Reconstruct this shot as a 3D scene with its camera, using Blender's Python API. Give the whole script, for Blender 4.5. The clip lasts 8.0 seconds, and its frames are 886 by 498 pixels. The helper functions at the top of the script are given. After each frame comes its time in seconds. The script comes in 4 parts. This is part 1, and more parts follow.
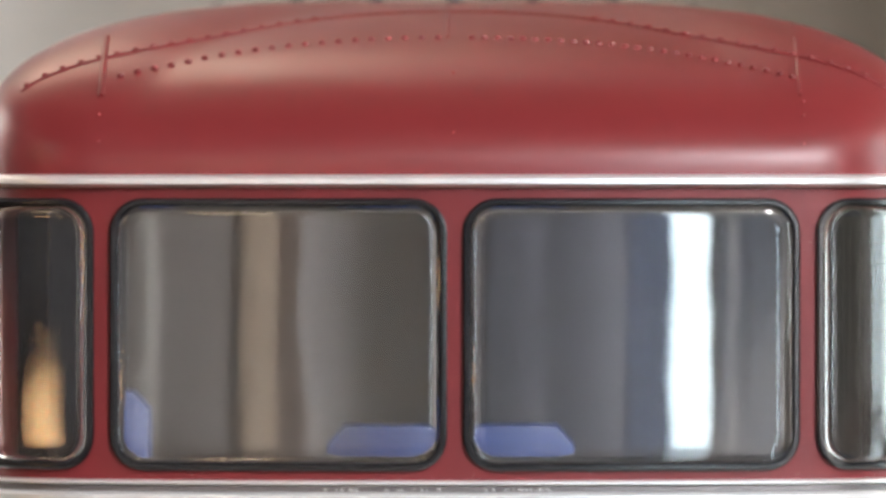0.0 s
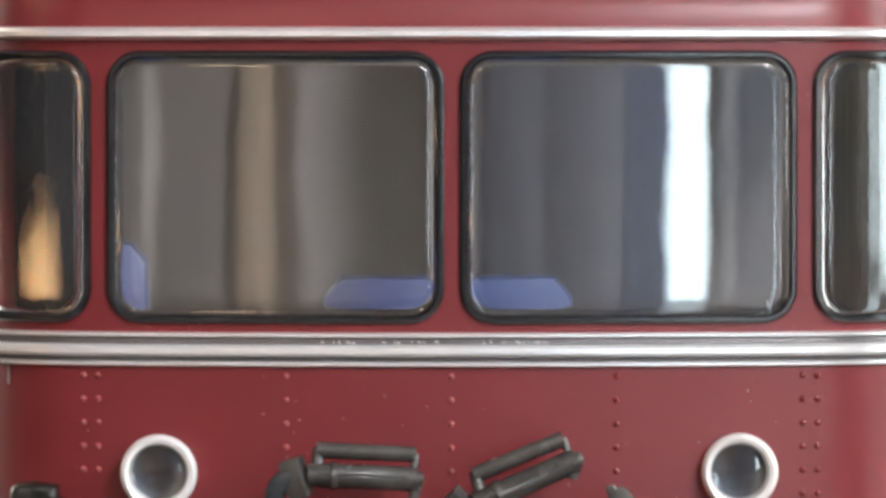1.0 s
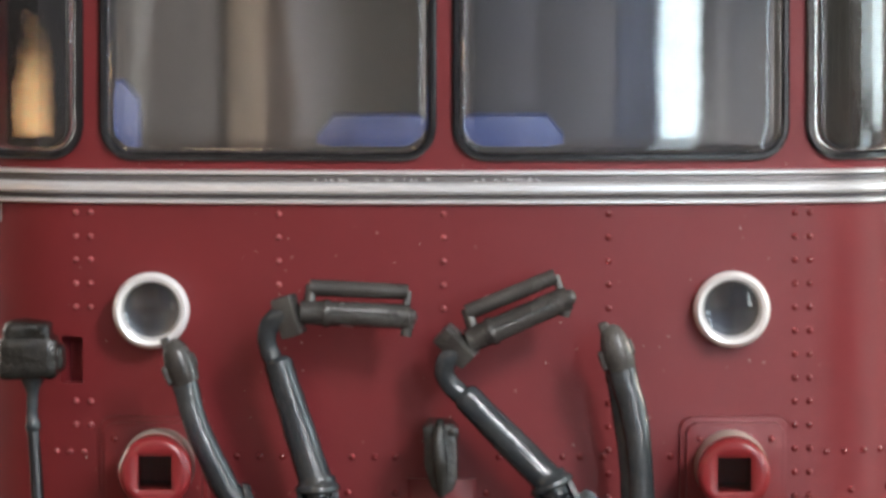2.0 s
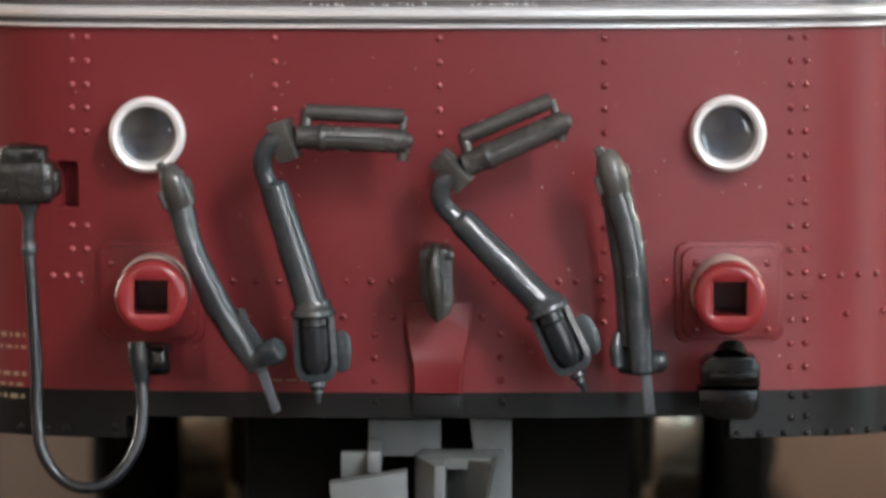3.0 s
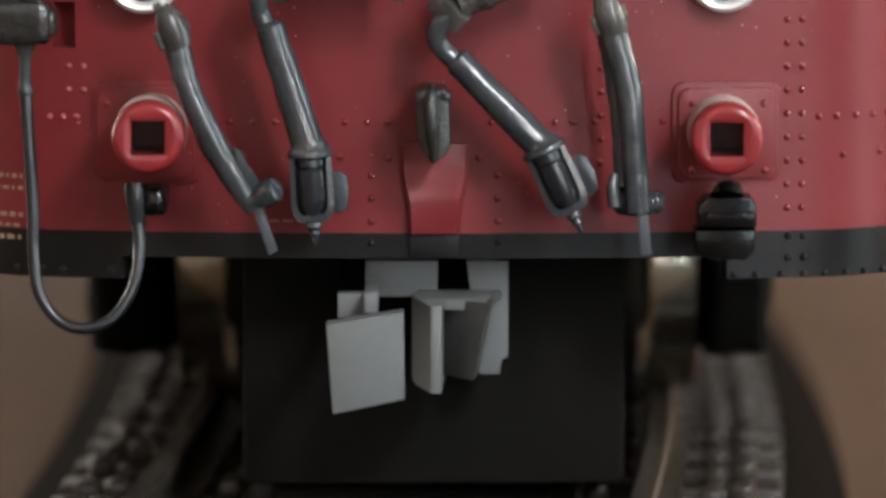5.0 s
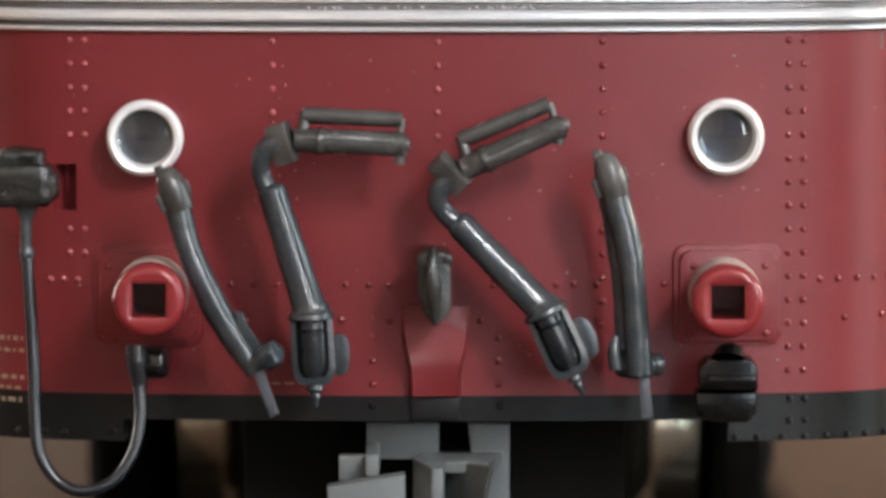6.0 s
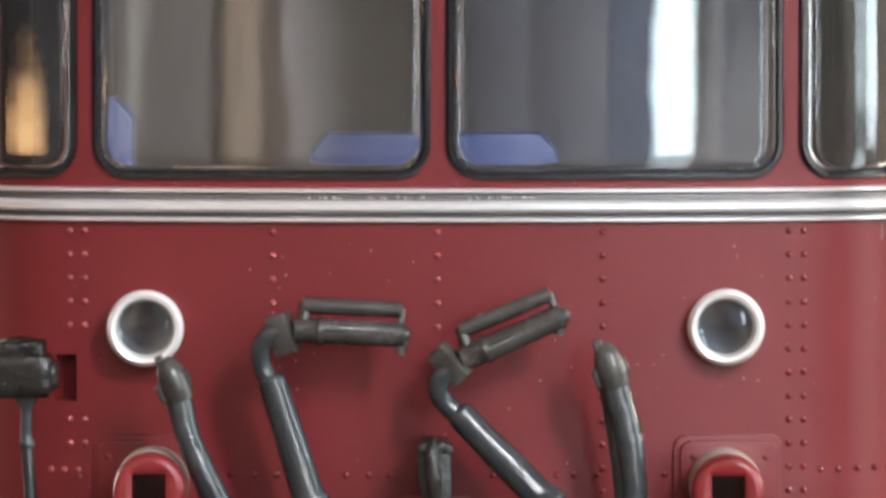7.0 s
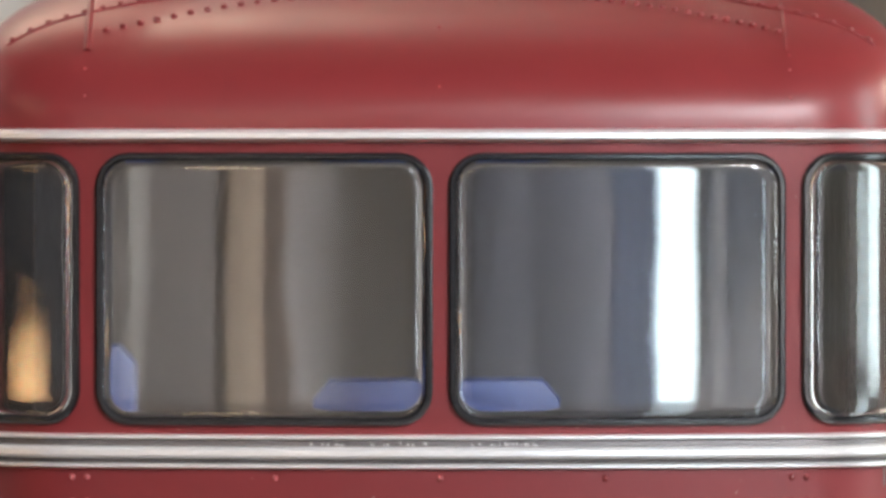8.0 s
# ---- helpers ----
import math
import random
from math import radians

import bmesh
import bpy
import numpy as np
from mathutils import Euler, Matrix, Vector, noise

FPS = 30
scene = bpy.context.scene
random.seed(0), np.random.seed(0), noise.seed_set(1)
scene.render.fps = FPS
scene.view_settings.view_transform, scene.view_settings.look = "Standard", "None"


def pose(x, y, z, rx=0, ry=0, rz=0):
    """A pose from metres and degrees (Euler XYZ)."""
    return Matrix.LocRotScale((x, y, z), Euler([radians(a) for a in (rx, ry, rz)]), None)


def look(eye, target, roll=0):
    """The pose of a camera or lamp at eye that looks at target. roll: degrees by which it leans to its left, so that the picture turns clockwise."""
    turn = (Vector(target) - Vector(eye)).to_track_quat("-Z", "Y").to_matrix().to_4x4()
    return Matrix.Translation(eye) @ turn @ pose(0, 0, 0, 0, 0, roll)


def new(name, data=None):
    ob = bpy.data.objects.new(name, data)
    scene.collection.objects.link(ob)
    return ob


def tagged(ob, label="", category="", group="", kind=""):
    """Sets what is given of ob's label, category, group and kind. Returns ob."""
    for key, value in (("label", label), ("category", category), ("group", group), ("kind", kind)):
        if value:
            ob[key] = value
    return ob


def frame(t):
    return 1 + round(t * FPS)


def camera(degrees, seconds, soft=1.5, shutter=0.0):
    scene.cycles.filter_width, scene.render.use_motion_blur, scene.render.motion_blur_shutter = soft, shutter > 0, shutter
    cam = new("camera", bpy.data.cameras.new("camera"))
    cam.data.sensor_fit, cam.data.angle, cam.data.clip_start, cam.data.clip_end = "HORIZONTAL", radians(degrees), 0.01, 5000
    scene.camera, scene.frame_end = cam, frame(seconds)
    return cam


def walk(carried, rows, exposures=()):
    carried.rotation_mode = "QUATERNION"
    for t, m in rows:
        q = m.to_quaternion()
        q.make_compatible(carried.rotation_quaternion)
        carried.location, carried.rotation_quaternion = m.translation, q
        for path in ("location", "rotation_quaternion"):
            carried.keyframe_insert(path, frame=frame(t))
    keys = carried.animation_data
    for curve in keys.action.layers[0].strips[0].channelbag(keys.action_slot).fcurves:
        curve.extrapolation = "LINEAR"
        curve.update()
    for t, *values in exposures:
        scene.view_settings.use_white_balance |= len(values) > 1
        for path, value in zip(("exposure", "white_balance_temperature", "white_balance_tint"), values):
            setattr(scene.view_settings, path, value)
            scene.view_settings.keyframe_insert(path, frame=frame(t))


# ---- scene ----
# A small railbus model on a model track, seen from the front; lengths below are in millimetres
MM = 0.001
EYE = (0.0, -0.290, 0.033)
cam = camera(6.033, 8.0, soft=3.4)
# seconds, turn to the left, tilt upwards (degrees)
ROWS = [
    (0.0, 0.0809, -0.4986),
    (0.2, 0.0860, -0.7758),
    (0.5, 0.0655, -1.0474),
    (0.7, 0.0780, -1.2322),
    (1.0, 0.0616, -1.5046),
    (1.2, 0.0540, -1.6240),
    (1.5, 0.0385, -1.8583),
    (1.7, 0.0080, -2.0239),
    (2.0, 0.0096, -2.6123),
    (2.1, 0.0010, -2.8318),
    (2.2, -0.0019, -2.9588),
    (3.3, -0.0231, -4.2026),
    (3.5, -0.0250, -4.4876),
    (3.8, -0.0330, -4.9266),
    (4.0, -0.0347, -5.2615),
    (4.2, -0.0347, -5.2654),
    (5.3, -0.0424, -4.5107),
    (5.5, -0.0308, -4.2411),
    (5.7, -0.0308, -4.1718),
    (6.0, -0.0327, -3.7867),
    (6.2, -0.0210, -3.4864),
    (6.5, -0.0289, -3.1494),
    (6.7, -0.0289, -2.8028),
    (7.0, -0.0308, -2.4892),
    (7.2, -0.0040, -2.0733),
    (7.5, -0.0481, -1.6161),
    (7.7, -0.0500, -1.3004),
    (8.0, -0.0154, -0.8094),
]
walk(cam, [(t, pose(*EYE, 90 + tilt, 0, turn)) for t, turn, tilt in ROWS],
     [(0.0, -1.00), (1.0, -1.09), (1.5, -1.18), (2.0, -1.24), (2.2, -1.22), (3.3, -1.20), (3.5, -1.20), (4.2, -1.15), (5.5, -1.15), (6.0, -1.08), (6.5, -1.07), (7.0, -1.06), (7.5, -1.02), (8.0, -0.98)])
cam.data.dof.use_dof = True
cam.data.dof.focus_distance = 0.290
cam.data.dof.aperture_fstop = cam.data.lens / 4.5

# ---- world and lights ----
world = bpy.data.worlds.new("sky")
scene.world = world
world.use_nodes = True
wn = world.node_tree.nodes
sky = wn.new("ShaderNodeTexSky")
sky.sky_type, sky.sun_disc = "NISHITA", False
sky.sun_elevation, sky.sun_rotation = radians(35), radians(60)
world.node_tree.links.new(sky.outputs[0], wn["Background"].inputs[0])
wn["Background"].inputs[1].default_value = 0.10


def area(name, m, sx, sy, watts, colour):
    d = bpy.data.lights.new(name, "AREA")
    d.shape, d.size, d.size_y, d.energy, d.color = "RECTANGLE", sx, sy, watts, colour
    ob = new(name, d)
    ob.matrix_world = m
    return ob


# daylight in the openings of the windows, with added fill lamps among them; the ceiling lamp and the table lamp glow
# themselves
area("window_daylight", look((1.32, -2.46, 1.68), (0.0, 0.0, 0.0)), 0.32, 0.75, 150, (0.94, 0.95, 1.0))
# strong fill added in this opening, turned to brighten the south wall the panes reflect
area("side_window_wall_fill", look((1.57, -1.45, 0.45), (0.55, -2.90, 0.20)), 0.9, 1.4, 840, (0.95, 0.96, 1.0))
area("bright_window_daylight", look((1.58, -0.21, 0.35), (0.6, -0.14, 0.30)), 0.28, 1.5, 36, (0.78, 0.95, 1.0))
area("narrow_window_daylight", look((0.7475, -2.42, 0.30), (0.3, 0, 0.2)), 0.155, 1.8, 30, (0.74, 0.92, 1.0))
# added warm lamp: brightens the table's right and gives the roof's right glint
area("table_warm_fill", look((1.56, 0.60, 0.60), (0.0, 0.05, 0.0)), 0.24, 0.5, 40, (1.0, 0.84, 0.68))
# added lamp in an unseen opening, to brighten the wall behind the model
area("north_wall_fill", look((-1.76, 1.235, 0.55), (-0.60, 1.55, 0.4)), 0.24, 1.2, 70, (1.0, 0.95, 0.88))



# ---- materials ----
def mat(name, colour, rough=0.5, metal=0.0, vary=0.12, scale=900.0, bump=0.05, fine=6.0, coat=0.0, speck=0.0, depth=0.0001, spec=0.5, dusty=0.0):
    """A surface with colour and gloss varied at two scales and a fine relief."""
    m = bpy.data.materials.new(name)
    m.use_nodes = True
    n, l = m.node_tree.nodes, m.node_tree.links
    b = n["Principled BSDF"]
    b.inputs["Metallic"].default_value = metal
    b.inputs["Coat Weight"].default_value = coat
    b.inputs["Specular IOR Level"].default_value = spec
    b.inputs["Coat Roughness"].default_value = 0.12
    tc = n.new("ShaderNodeTexCoord")
    big, small = n.new("ShaderNodeTexNoise"), n.new("ShaderNodeTexNoise")
    for t, s in ((big, scale), (small, scale * fine)):
        l.new(tc.outputs["Object"], t.inputs["Vector"])
        t.inputs["Scale"].default_value = s
        t.inputs["Detail"].default_value = 4
    add = n.new("ShaderNodeMath")
    add.operation = "ADD"
    l.new(big.outputs["Fac"], add.inputs[0])
    l.new(small.outputs["Fac"], add.inputs[1])
    rng = n.new("ShaderNodeMapRange")
    rng.inputs["From Min"].default_value, rng.inputs["From Max"].default_value = 0.4, 1.6
    rng.inputs["To Min"].default_value, rng.inputs["To Max"].default_value = 1 - vary, 1 + vary
    l.new(add.outputs[0], rng.inputs["Value"])
    mul = n.new("ShaderNodeVectorMath")
    mul.operation = "SCALE"
    mul.inputs[0].default_value = colour
    l.new(rng.outputs[0], mul.inputs["Scale"])
    out = mul.outputs[0]
    if speck > 0:
        dust = n.new("ShaderNodeTexNoise")
        l.new(tc.outputs["Object"], dust.inputs["Vector"])
        dust.inputs["Scale"].default_value, dust.inputs["Detail"].default_value = 5200, 1
        ramp = n.new("ShaderNodeMapRange")
        ramp.inputs["From Min"].default_value, ramp.inputs["From Max"].default_value = 0.80, 0.84
        ramp.inputs["To Max"].default_value = speck
        l.new(dust.outputs["Fac"], ramp.inputs["Value"])
        mix = n.new("ShaderNodeMix")
        mix.data_type = "RGBA"
        l.new(ramp.outputs[0], mix.inputs["Factor"])
        l.new(out, mix.inputs["A"])
        mix.inputs["B"].default_value = (0.55, 0.45, 0.4, 1)
        out = mix.outputs["Result"]
    if dusty > 0:
        film, ramp, mix = n.new("ShaderNodeTexNoise"), n.new("ShaderNodeMapRange"), n.new("ShaderNodeMix")
        l.new(tc.outputs["Object"], film.inputs["Vector"])
        film.inputs["Scale"].default_value, film.inputs["Detail"].default_value = 620, 6
        ramp.inputs["From Min"].default_value, ramp.inputs["From Max"].default_value = 0.47, 0.66
        ramp.inputs["To Max"].default_value = dusty
        l.new(film.outputs["Fac"], ramp.inputs["Value"])
        mix.data_type = "RGBA"
        l.new(ramp.outputs[0], mix.inputs["Factor"])
        l.new(out, mix.inputs["A"])
        mix.inputs["B"].default_value = (0.11, 0.107, 0.098, 1)
        out = mix.outputs["Result"]
    l.new(out, b.inputs["Base Color"])
    rr = n.new("ShaderNodeMapRange")
    rr.inputs["To Min"].default_value, rr.inputs["To Max"].default_value = rough * 0.8, min(1.0, rough * 1.2)
    l.new(big.outputs["Fac"], rr.inputs["Value"])
    l.new(rr.outputs[0], b.inputs["Roughness"])
    if bump > 0:
        bp = n.new("ShaderNodeBump")
        bp.inputs["Strength"].default_value, bp.inputs["Distance"].default_value = bump, depth
        l.new(add.outputs[0], bp.inputs["Height"])
        l.new(bp.outputs[0], b.inputs["Normal"])
    return m


def glass(name, wave=0.0, haze=0.0):
    """Clear plastic, a little wavy; a thin uneven pale haze stands for reflected light."""
    m = bpy.data.materials.new(name)
    m.use_nodes = True
    n, l = m.node_tree.nodes, m.node_tree.links
    b = n["Principled BSDF"]
    b.inputs["Base Color"].default_value = (0.95, 0.95, 0.96, 1)
    b.inputs["Transmission Weight"].default_value = 1
    b.inputs["Roughness"].default_value = 0.018
    b.inputs["IOR"].default_value = 1.70
    tc, no, bp = n.new("ShaderNodeTexCoord"), n.new("ShaderNodeTexNoise"), n.new("ShaderNodeBump")
    if wave > 0:
        l.new(tc.outputs["Object"], no.inputs["Vector"])
        no.inputs["Scale"].default_value, no.inputs["Detail"].default_value = 150, 1.5
        bp.inputs["Strength"].default_value, bp.inputs["Distance"].default_value = wave, 0.0002
        l.new(no.outputs["Fac"], bp.inputs["Height"])
        l.new(bp.outputs[0], b.inputs["Normal"])
    if haze > 0:
        d, mix, film, rng = n.new("ShaderNodeBsdfDiffuse"), n.new("ShaderNodeMixShader"), n.new("ShaderNodeTexNoise"), n.new("ShaderNodeMapRange")
        d.inputs[0].default_value = (0.72, 0.71, 0.70, 1)
        l.new(tc.outputs["Object"], film.inputs["Vector"])
        film.inputs["Scale"].default_value, film.inputs["Detail"].default_value = 420, 5
        rng.inputs["From Min"].default_value, rng.inputs["From Max"].default_value = 0.3, 0.75
        rng.inputs["To Min"].default_value, rng.inputs["To Max"].default_value = haze * 0.7, haze * 1.35
        l.new(film.outputs["Fac"], rng.inputs["Value"])
        l.new(rng.outputs[0], mix.inputs[0])
        l.new(b.outputs[0], mix.inputs[1])
        l.new(d.outputs[0], mix.inputs[2])
        l.new(mix.outputs[0], n["Material Output"].inputs["Surface"])
    return m


def glow(name, colour, strength):
    m = bpy.data.materials.new(name)
    m.use_nodes = True
    b = m.node_tree.nodes["Principled BSDF"]
    b.inputs["Emission Color"].default_value = (*colour, 1)
    b.inputs["Emission Strength"].default_value = strength
    return m


RED = mat("red_body_plastic", (0.1550, 0.0158, 0.0188), 0.40, vary=0.05, scale=350, bump=0.05, fine=6, speck=0.27, depth=0.00004, spec=0.36)
RED_ROOF = mat("red_roof_plastic", (0.165, 0.018, 0.020), 0.31, vary=0.03, scale=260, bump=0.2, fine=5, depth=0.00002, spec=0.42)
RED_PLUG = mat("red_buffer_plastic", (0.21, 0.019, 0.022), 0.2, vary=0.06, scale=600, bump=0.05, depth=0.00004)
# paler than the body: the highlights on the rivet heads are put into the colour
RED_RIVET = mat("highlit_red_rivet_plastic", (0.34, 0.088, 0.09), 0.24, vary=0.07, scale=900, bump=0.0)
GLOSS_RIVET = mat("glossy_red_rivet_plastic", (0.175, 0.023, 0.025), 0.17, vary=0.07, scale=900, bump=0.0, spec=0.8)
GREY_EDGE = mat("pale_worn_edge", (0.42, 0.36, 0.31), 0.5, vary=0.15, scale=1500)
HOSE = mat("dark_grey_plastic", (0.031, 0.038, 0.043), 0.17, vary=0.35, scale=900, bump=0.4, speck=0.2, depth=0.00005, spec=0.6, dusty=0.22)
GRIP = mat("dusty_grey_plastic", (0.046, 0.043, 0.040), 0.26, vary=0.3, scale=900, bump=0.5, speck=0.2, depth=0.00005, dusty=0.5)
OLIVE = mat("dusty_black_plastic", (0.017, 0.0165, 0.014), 0.24, vary=0.4, scale=900, bump=0.6, speck=0.25, depth=0.00006, dusty=0.35)
STRIP = mat("black_strip_paint", (0.009, 0.009, 0.009), 0.33, vary=0.3, scale=420, bump=0.2, speck=0.1, depth=0.00004, spec=0.2)
WHEEL = mat("blackened_wheel_metal", (0.26, 0.24, 0.19), 0.17, metal=0.9, vary=0.2, scale=500)
PLUG = mat("blue_black_plastic", (0.014, 0.016, 0.019), 0.15, vary=0.3, scale=900, bump=0.3, depth=0.00005)
WORN_BLACK = mat("worn_black_plastic", (0.010, 0.0095, 0.008), 0.2, vary=0.4, scale=900, bump=0.6, speck=0.2, depth=0.00006, spec=0.4, dusty=0.13)
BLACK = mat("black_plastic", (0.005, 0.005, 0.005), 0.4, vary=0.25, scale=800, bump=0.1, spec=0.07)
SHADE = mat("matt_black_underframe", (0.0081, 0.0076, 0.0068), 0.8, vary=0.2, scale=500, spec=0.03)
SILVER = mat("silver_paint", (0.90, 0.90, 0.90), 0.30, metal=0.55, vary=0.08, scale=700, bump=0.05)
BELT = mat("dull_grey_strip_paint", (0.11, 0.10, 0.10), 0.4, metal=0.3, vary=0.25, scale=900, bump=0.08)
DISH = mat("dull_reflector_metal", (0.036, 0.041, 0.049), 0.30, metal=0.92, vary=0.25, scale=700, bump=0.03)
CHROME = mat("bright_white_metal_ring", (0.93, 0.92, 0.90), 0.25, metal=0.15, vary=0.04, scale=900, bump=0.02)
GASKET = mat("black_rubber_gasket", (0.010, 0.010, 0.012), 0.22, vary=0.2, scale=900)
SEAT = mat("blue_plastic_seat", (0.013, 0.036, 0.15), 0.45, vary=0.08, scale=500)
CABIN = mat("brown_cabin_plastic", (0.16, 0.145, 0.13), 0.6, vary=0.15, scale=400)
COUPLER_DARK = mat("pale_grey_strap", (0.055, 0.06, 0.07), 0.35, vary=0.1, scale=700)
BLACK_GLOSS = mat("glossy_black_plastic", (0.004, 0.004, 0.004), 0.14, vary=0.3, scale=900, bump=0.12, speck=0.08, spec=0.3)
# shaded copy of the coupler's grey, for the jaw turned from the light
COUPLER_SHADED = mat("shaded_grey_plastic", (0.062, 0.062, 0.056), 0.45, vary=0.35, scale=700, bump=0.2, speck=0.2)
COUPLER = mat("light_grey_plastic", (0.125, 0.138, 0.136), 0.42, vary=0.1, scale=500, bump=0.08, speck=0.2)
GOLD = mat("cream_lettering", (0.30, 0.22, 0.14), 0.5, vary=0.1, scale=3000)
RAIL = mat("tarnished_rail_metal", (0.25, 0.205, 0.17), 0.24, metal=0.85, vary=0.3, scale=400, bump=0.02)
STEEL = mat("shiny_wheel_metal", (0.36, 0.34, 0.27), 0.24, metal=0.9, vary=0.15, scale=500)
SLEEPER = mat("dark_brown_sleeper_plastic", (0.038, 0.031, 0.025), 0.33, vary=0.4, scale=500, bump=0.3, spec=0.22)
ROADBED = mat("dark_matt_roadbed", (0.011, 0.0085, 0.0068), 0.9, vary=0.5, scale=700, bump=0.9, spec=0.02)
WOOD = mat("beige_table_top", (0.130, 0.079, 0.051), 0.6, vary=0.14, scale=12, bump=0.02, fine=9, spec=0.12)
PAINT = mat("white_wall_paint", (0.78, 0.75, 0.70), 0.8, vary=0.03, scale=3, bump=0.02, fine=60)
# unseen ceiling, its colour darkened to keep overhead light off the roof
CEILING = mat("low_bounce_ceiling", (0.15, 0.135, 0.12), 0.85, vary=0.04, scale=3, bump=0.02, fine=60)
BROWN = mat("beige_wall_paint", (0.70, 0.675, 0.665), 0.8, vary=0.04, scale=3, bump=0.02, fine=60)
# unseen west wall, darkened to hold down bounced light and the left corner reflection
DEEPBROWN = mat("low_bounce_wall", (0.045, 0.043, 0.048), 0.8, vary=0.04, scale=3, bump=0.02, fine=60)
DOORWOOD = mat("warm_brown_wood", (0.68, 0.54, 0.40), 0.5, vary=0.2, scale=8, fine=8)
DARKWOOD = mat("dark_brown_wood", (0.26, 0.20, 0.16), 0.5, vary=0.2, scale=8, fine=8)
OLIVEWOOD = mat("olive_brown_wood", (0.095, 0.075, 0.055), 0.5, vary=0.15, scale=8, fine=8)
DOORLEAF = mat("grey_brown_wood", (0.33, 0.295, 0.27), 0.5, vary=0.2, scale=8, fine=8)
CURTAIN = mat("pale_blue_curtain_cloth", (0.14, 0.175, 0.24), 0.9, vary=0.06, scale=40, bump=0.1)
DARK_CURTAIN = mat("dark_curtain_cloth", (0.050, 0.060, 0.078), 0.9, vary=0.06, scale=40, bump=0.1)
DARKGREY = mat("dark_grey_paint", (0.052, 0.056, 0.072), 0.6, vary=0.06, scale=5, fine=20)
CARPET = mat("grey_carpet", (0.12, 0.11, 0.10), 0.95, vary=0.15, scale=60, bump=0.2)
GLASS = glass("clear_window_plastic", 0.13, 0.007)
LENS = glass("clear_lamp_lens")
SHADE_PAPER = glow("lit_paper_shade", (1.0, 0.62, 0.28), 1.8)
GLAZE = glow("lit_orange_glass", (1.0, 0.55, 0.20), 11.0)
WARM_GLOW = glow("added_warm_glow", (1.0, 0.78, 0.56), 11.0)
BULB = glow("lit_lamp_shade", (1.0, 0.62, 0.34), 18.0)

# ---- mesh helpers ----
ORG = {}


def thing(name, at, label, category, group="", kind=""):
    """An empty at the base of a thing."""
    ob = new(name)
    ob.empty_display_size = 0.002
    ob.location = Vector(at) * MM
    ORG[ob.name] = Vector(at)
    return tagged(ob, label, category, group, kind)


def knead(bm, amount, pitch):
    """Makes a moulded part a little lumpy."""
    bm.normal_update()
    for v in bm.verts:
        v.co += v.normal * amount * (noise.noise(v.co * pitch) + 0.5 * noise.noise(v.co * pitch * 2.7))
    return bm


def part(name, bm, material, parent, label="", smooth=True):
    me = bpy.data.meshes.new(name)
    o = ORG[parent.name]
    if material in (HOSE, GRIP, OLIVE):
        bmesh.ops.recalc_face_normals(bm, faces=bm.faces[:])
        knead(bm, 0.035, 1.3)
    for v in bm.verts:
        v.co = (v.co - o) * MM
    bmesh.ops.recalc_face_normals(bm, faces=bm.faces[:])
    bm.to_mesh(me)
    bm.free()
    if smooth:
        me.shade_smooth()
        me.set_sharp_from_angle(angle=radians(38))
    me.materials.append(material)
    ob = new(name, me)
    ob.parent = parent
    ORG[ob.name] = o
    if label:
        tagged(ob, label)
    return ob


def solid(name, bm, material, label="", category="", kind="", smooth=True):
    """A top-level mesh, in metres."""
    me = bpy.data.meshes.new(name)
    bmesh.ops.recalc_face_normals(bm, faces=bm.faces[:])
    bm.to_mesh(me)
    bm.free()
    if smooth:
        me.shade_smooth()
        me.set_sharp_from_angle(angle=radians(38))
    me.materials.append(material)
    ob = new(name, me)
    ORG[ob.name] = Vector((0, 0, 0))
    return tagged(ob, label, category, "", kind)


def box(bm, lo, hi, bevel=0.0, m=None):
    g = bmesh.ops.create_cube(bm, size=1)
    lo, hi = Vector(lo), Vector(hi)
    for v in g["verts"]:
        v.co = Vector([lo[i] + (v.co[i] + 0.5) * (hi[i] - lo[i]) for i in range(3)])
        if m is not None:
            v.co = m @ v.co
    if bevel > 0:
        es = {e for v in g["verts"] for e in v.link_edges}
        bmesh.ops.bevel(bm, geom=list(es), offset=bevel, segments=2, affect="EDGES", profile=0.6)
    return bm


def lump(lo, hi, amount=0.1, pitch=1.1, power=5.0):
    """A rounded, uneven block."""
    bm = bmesh.new()
    bmesh.ops.create_cube(bm, size=2)
    bmesh.ops.subdivide_edges(bm, edges=bm.edges[:], cuts=9, use_grid_fill=True)
    lo, hi = Vector(lo), Vector(hi)
    mid, half = (lo + hi) / 2, (hi - lo) / 2
    for v in bm.verts:
        k = sum(abs(c) ** power for c in v.co) ** (-1 / power)
        v.co = Vector([mid[i] + v.co[i] * k * half[i] for i in range(3)])
    bmesh.ops.recalc_face_normals(bm, faces=bm.faces[:])
    return knead(bm, amount, pitch)


def boxed(lo, hi, bevel=0.0, m=None):
    return box(bmesh.new(), lo, hi, bevel, m)


def glide(pts, steps=6):
    """Catmull-Rom through rows of numbers."""
    pts = [np.array(p, float) for p in pts]
    ext = [2 * pts[0] - pts[1]] + pts + [2 * pts[-1] - pts[-2]]
    out = []
    for i in range(1, len(ext) - 2):
        a, b, c, d = ext[i - 1:i + 3]
        for k in range(steps):
            t = k / steps
            out.append(0.5 * ((2 * b) + (c - a) * t + (2 * a - 5 * b + 4 * c - d) * t * t + (3 * b - a - 3 * c + d) * t ** 3))
    return out + [pts[-1]]


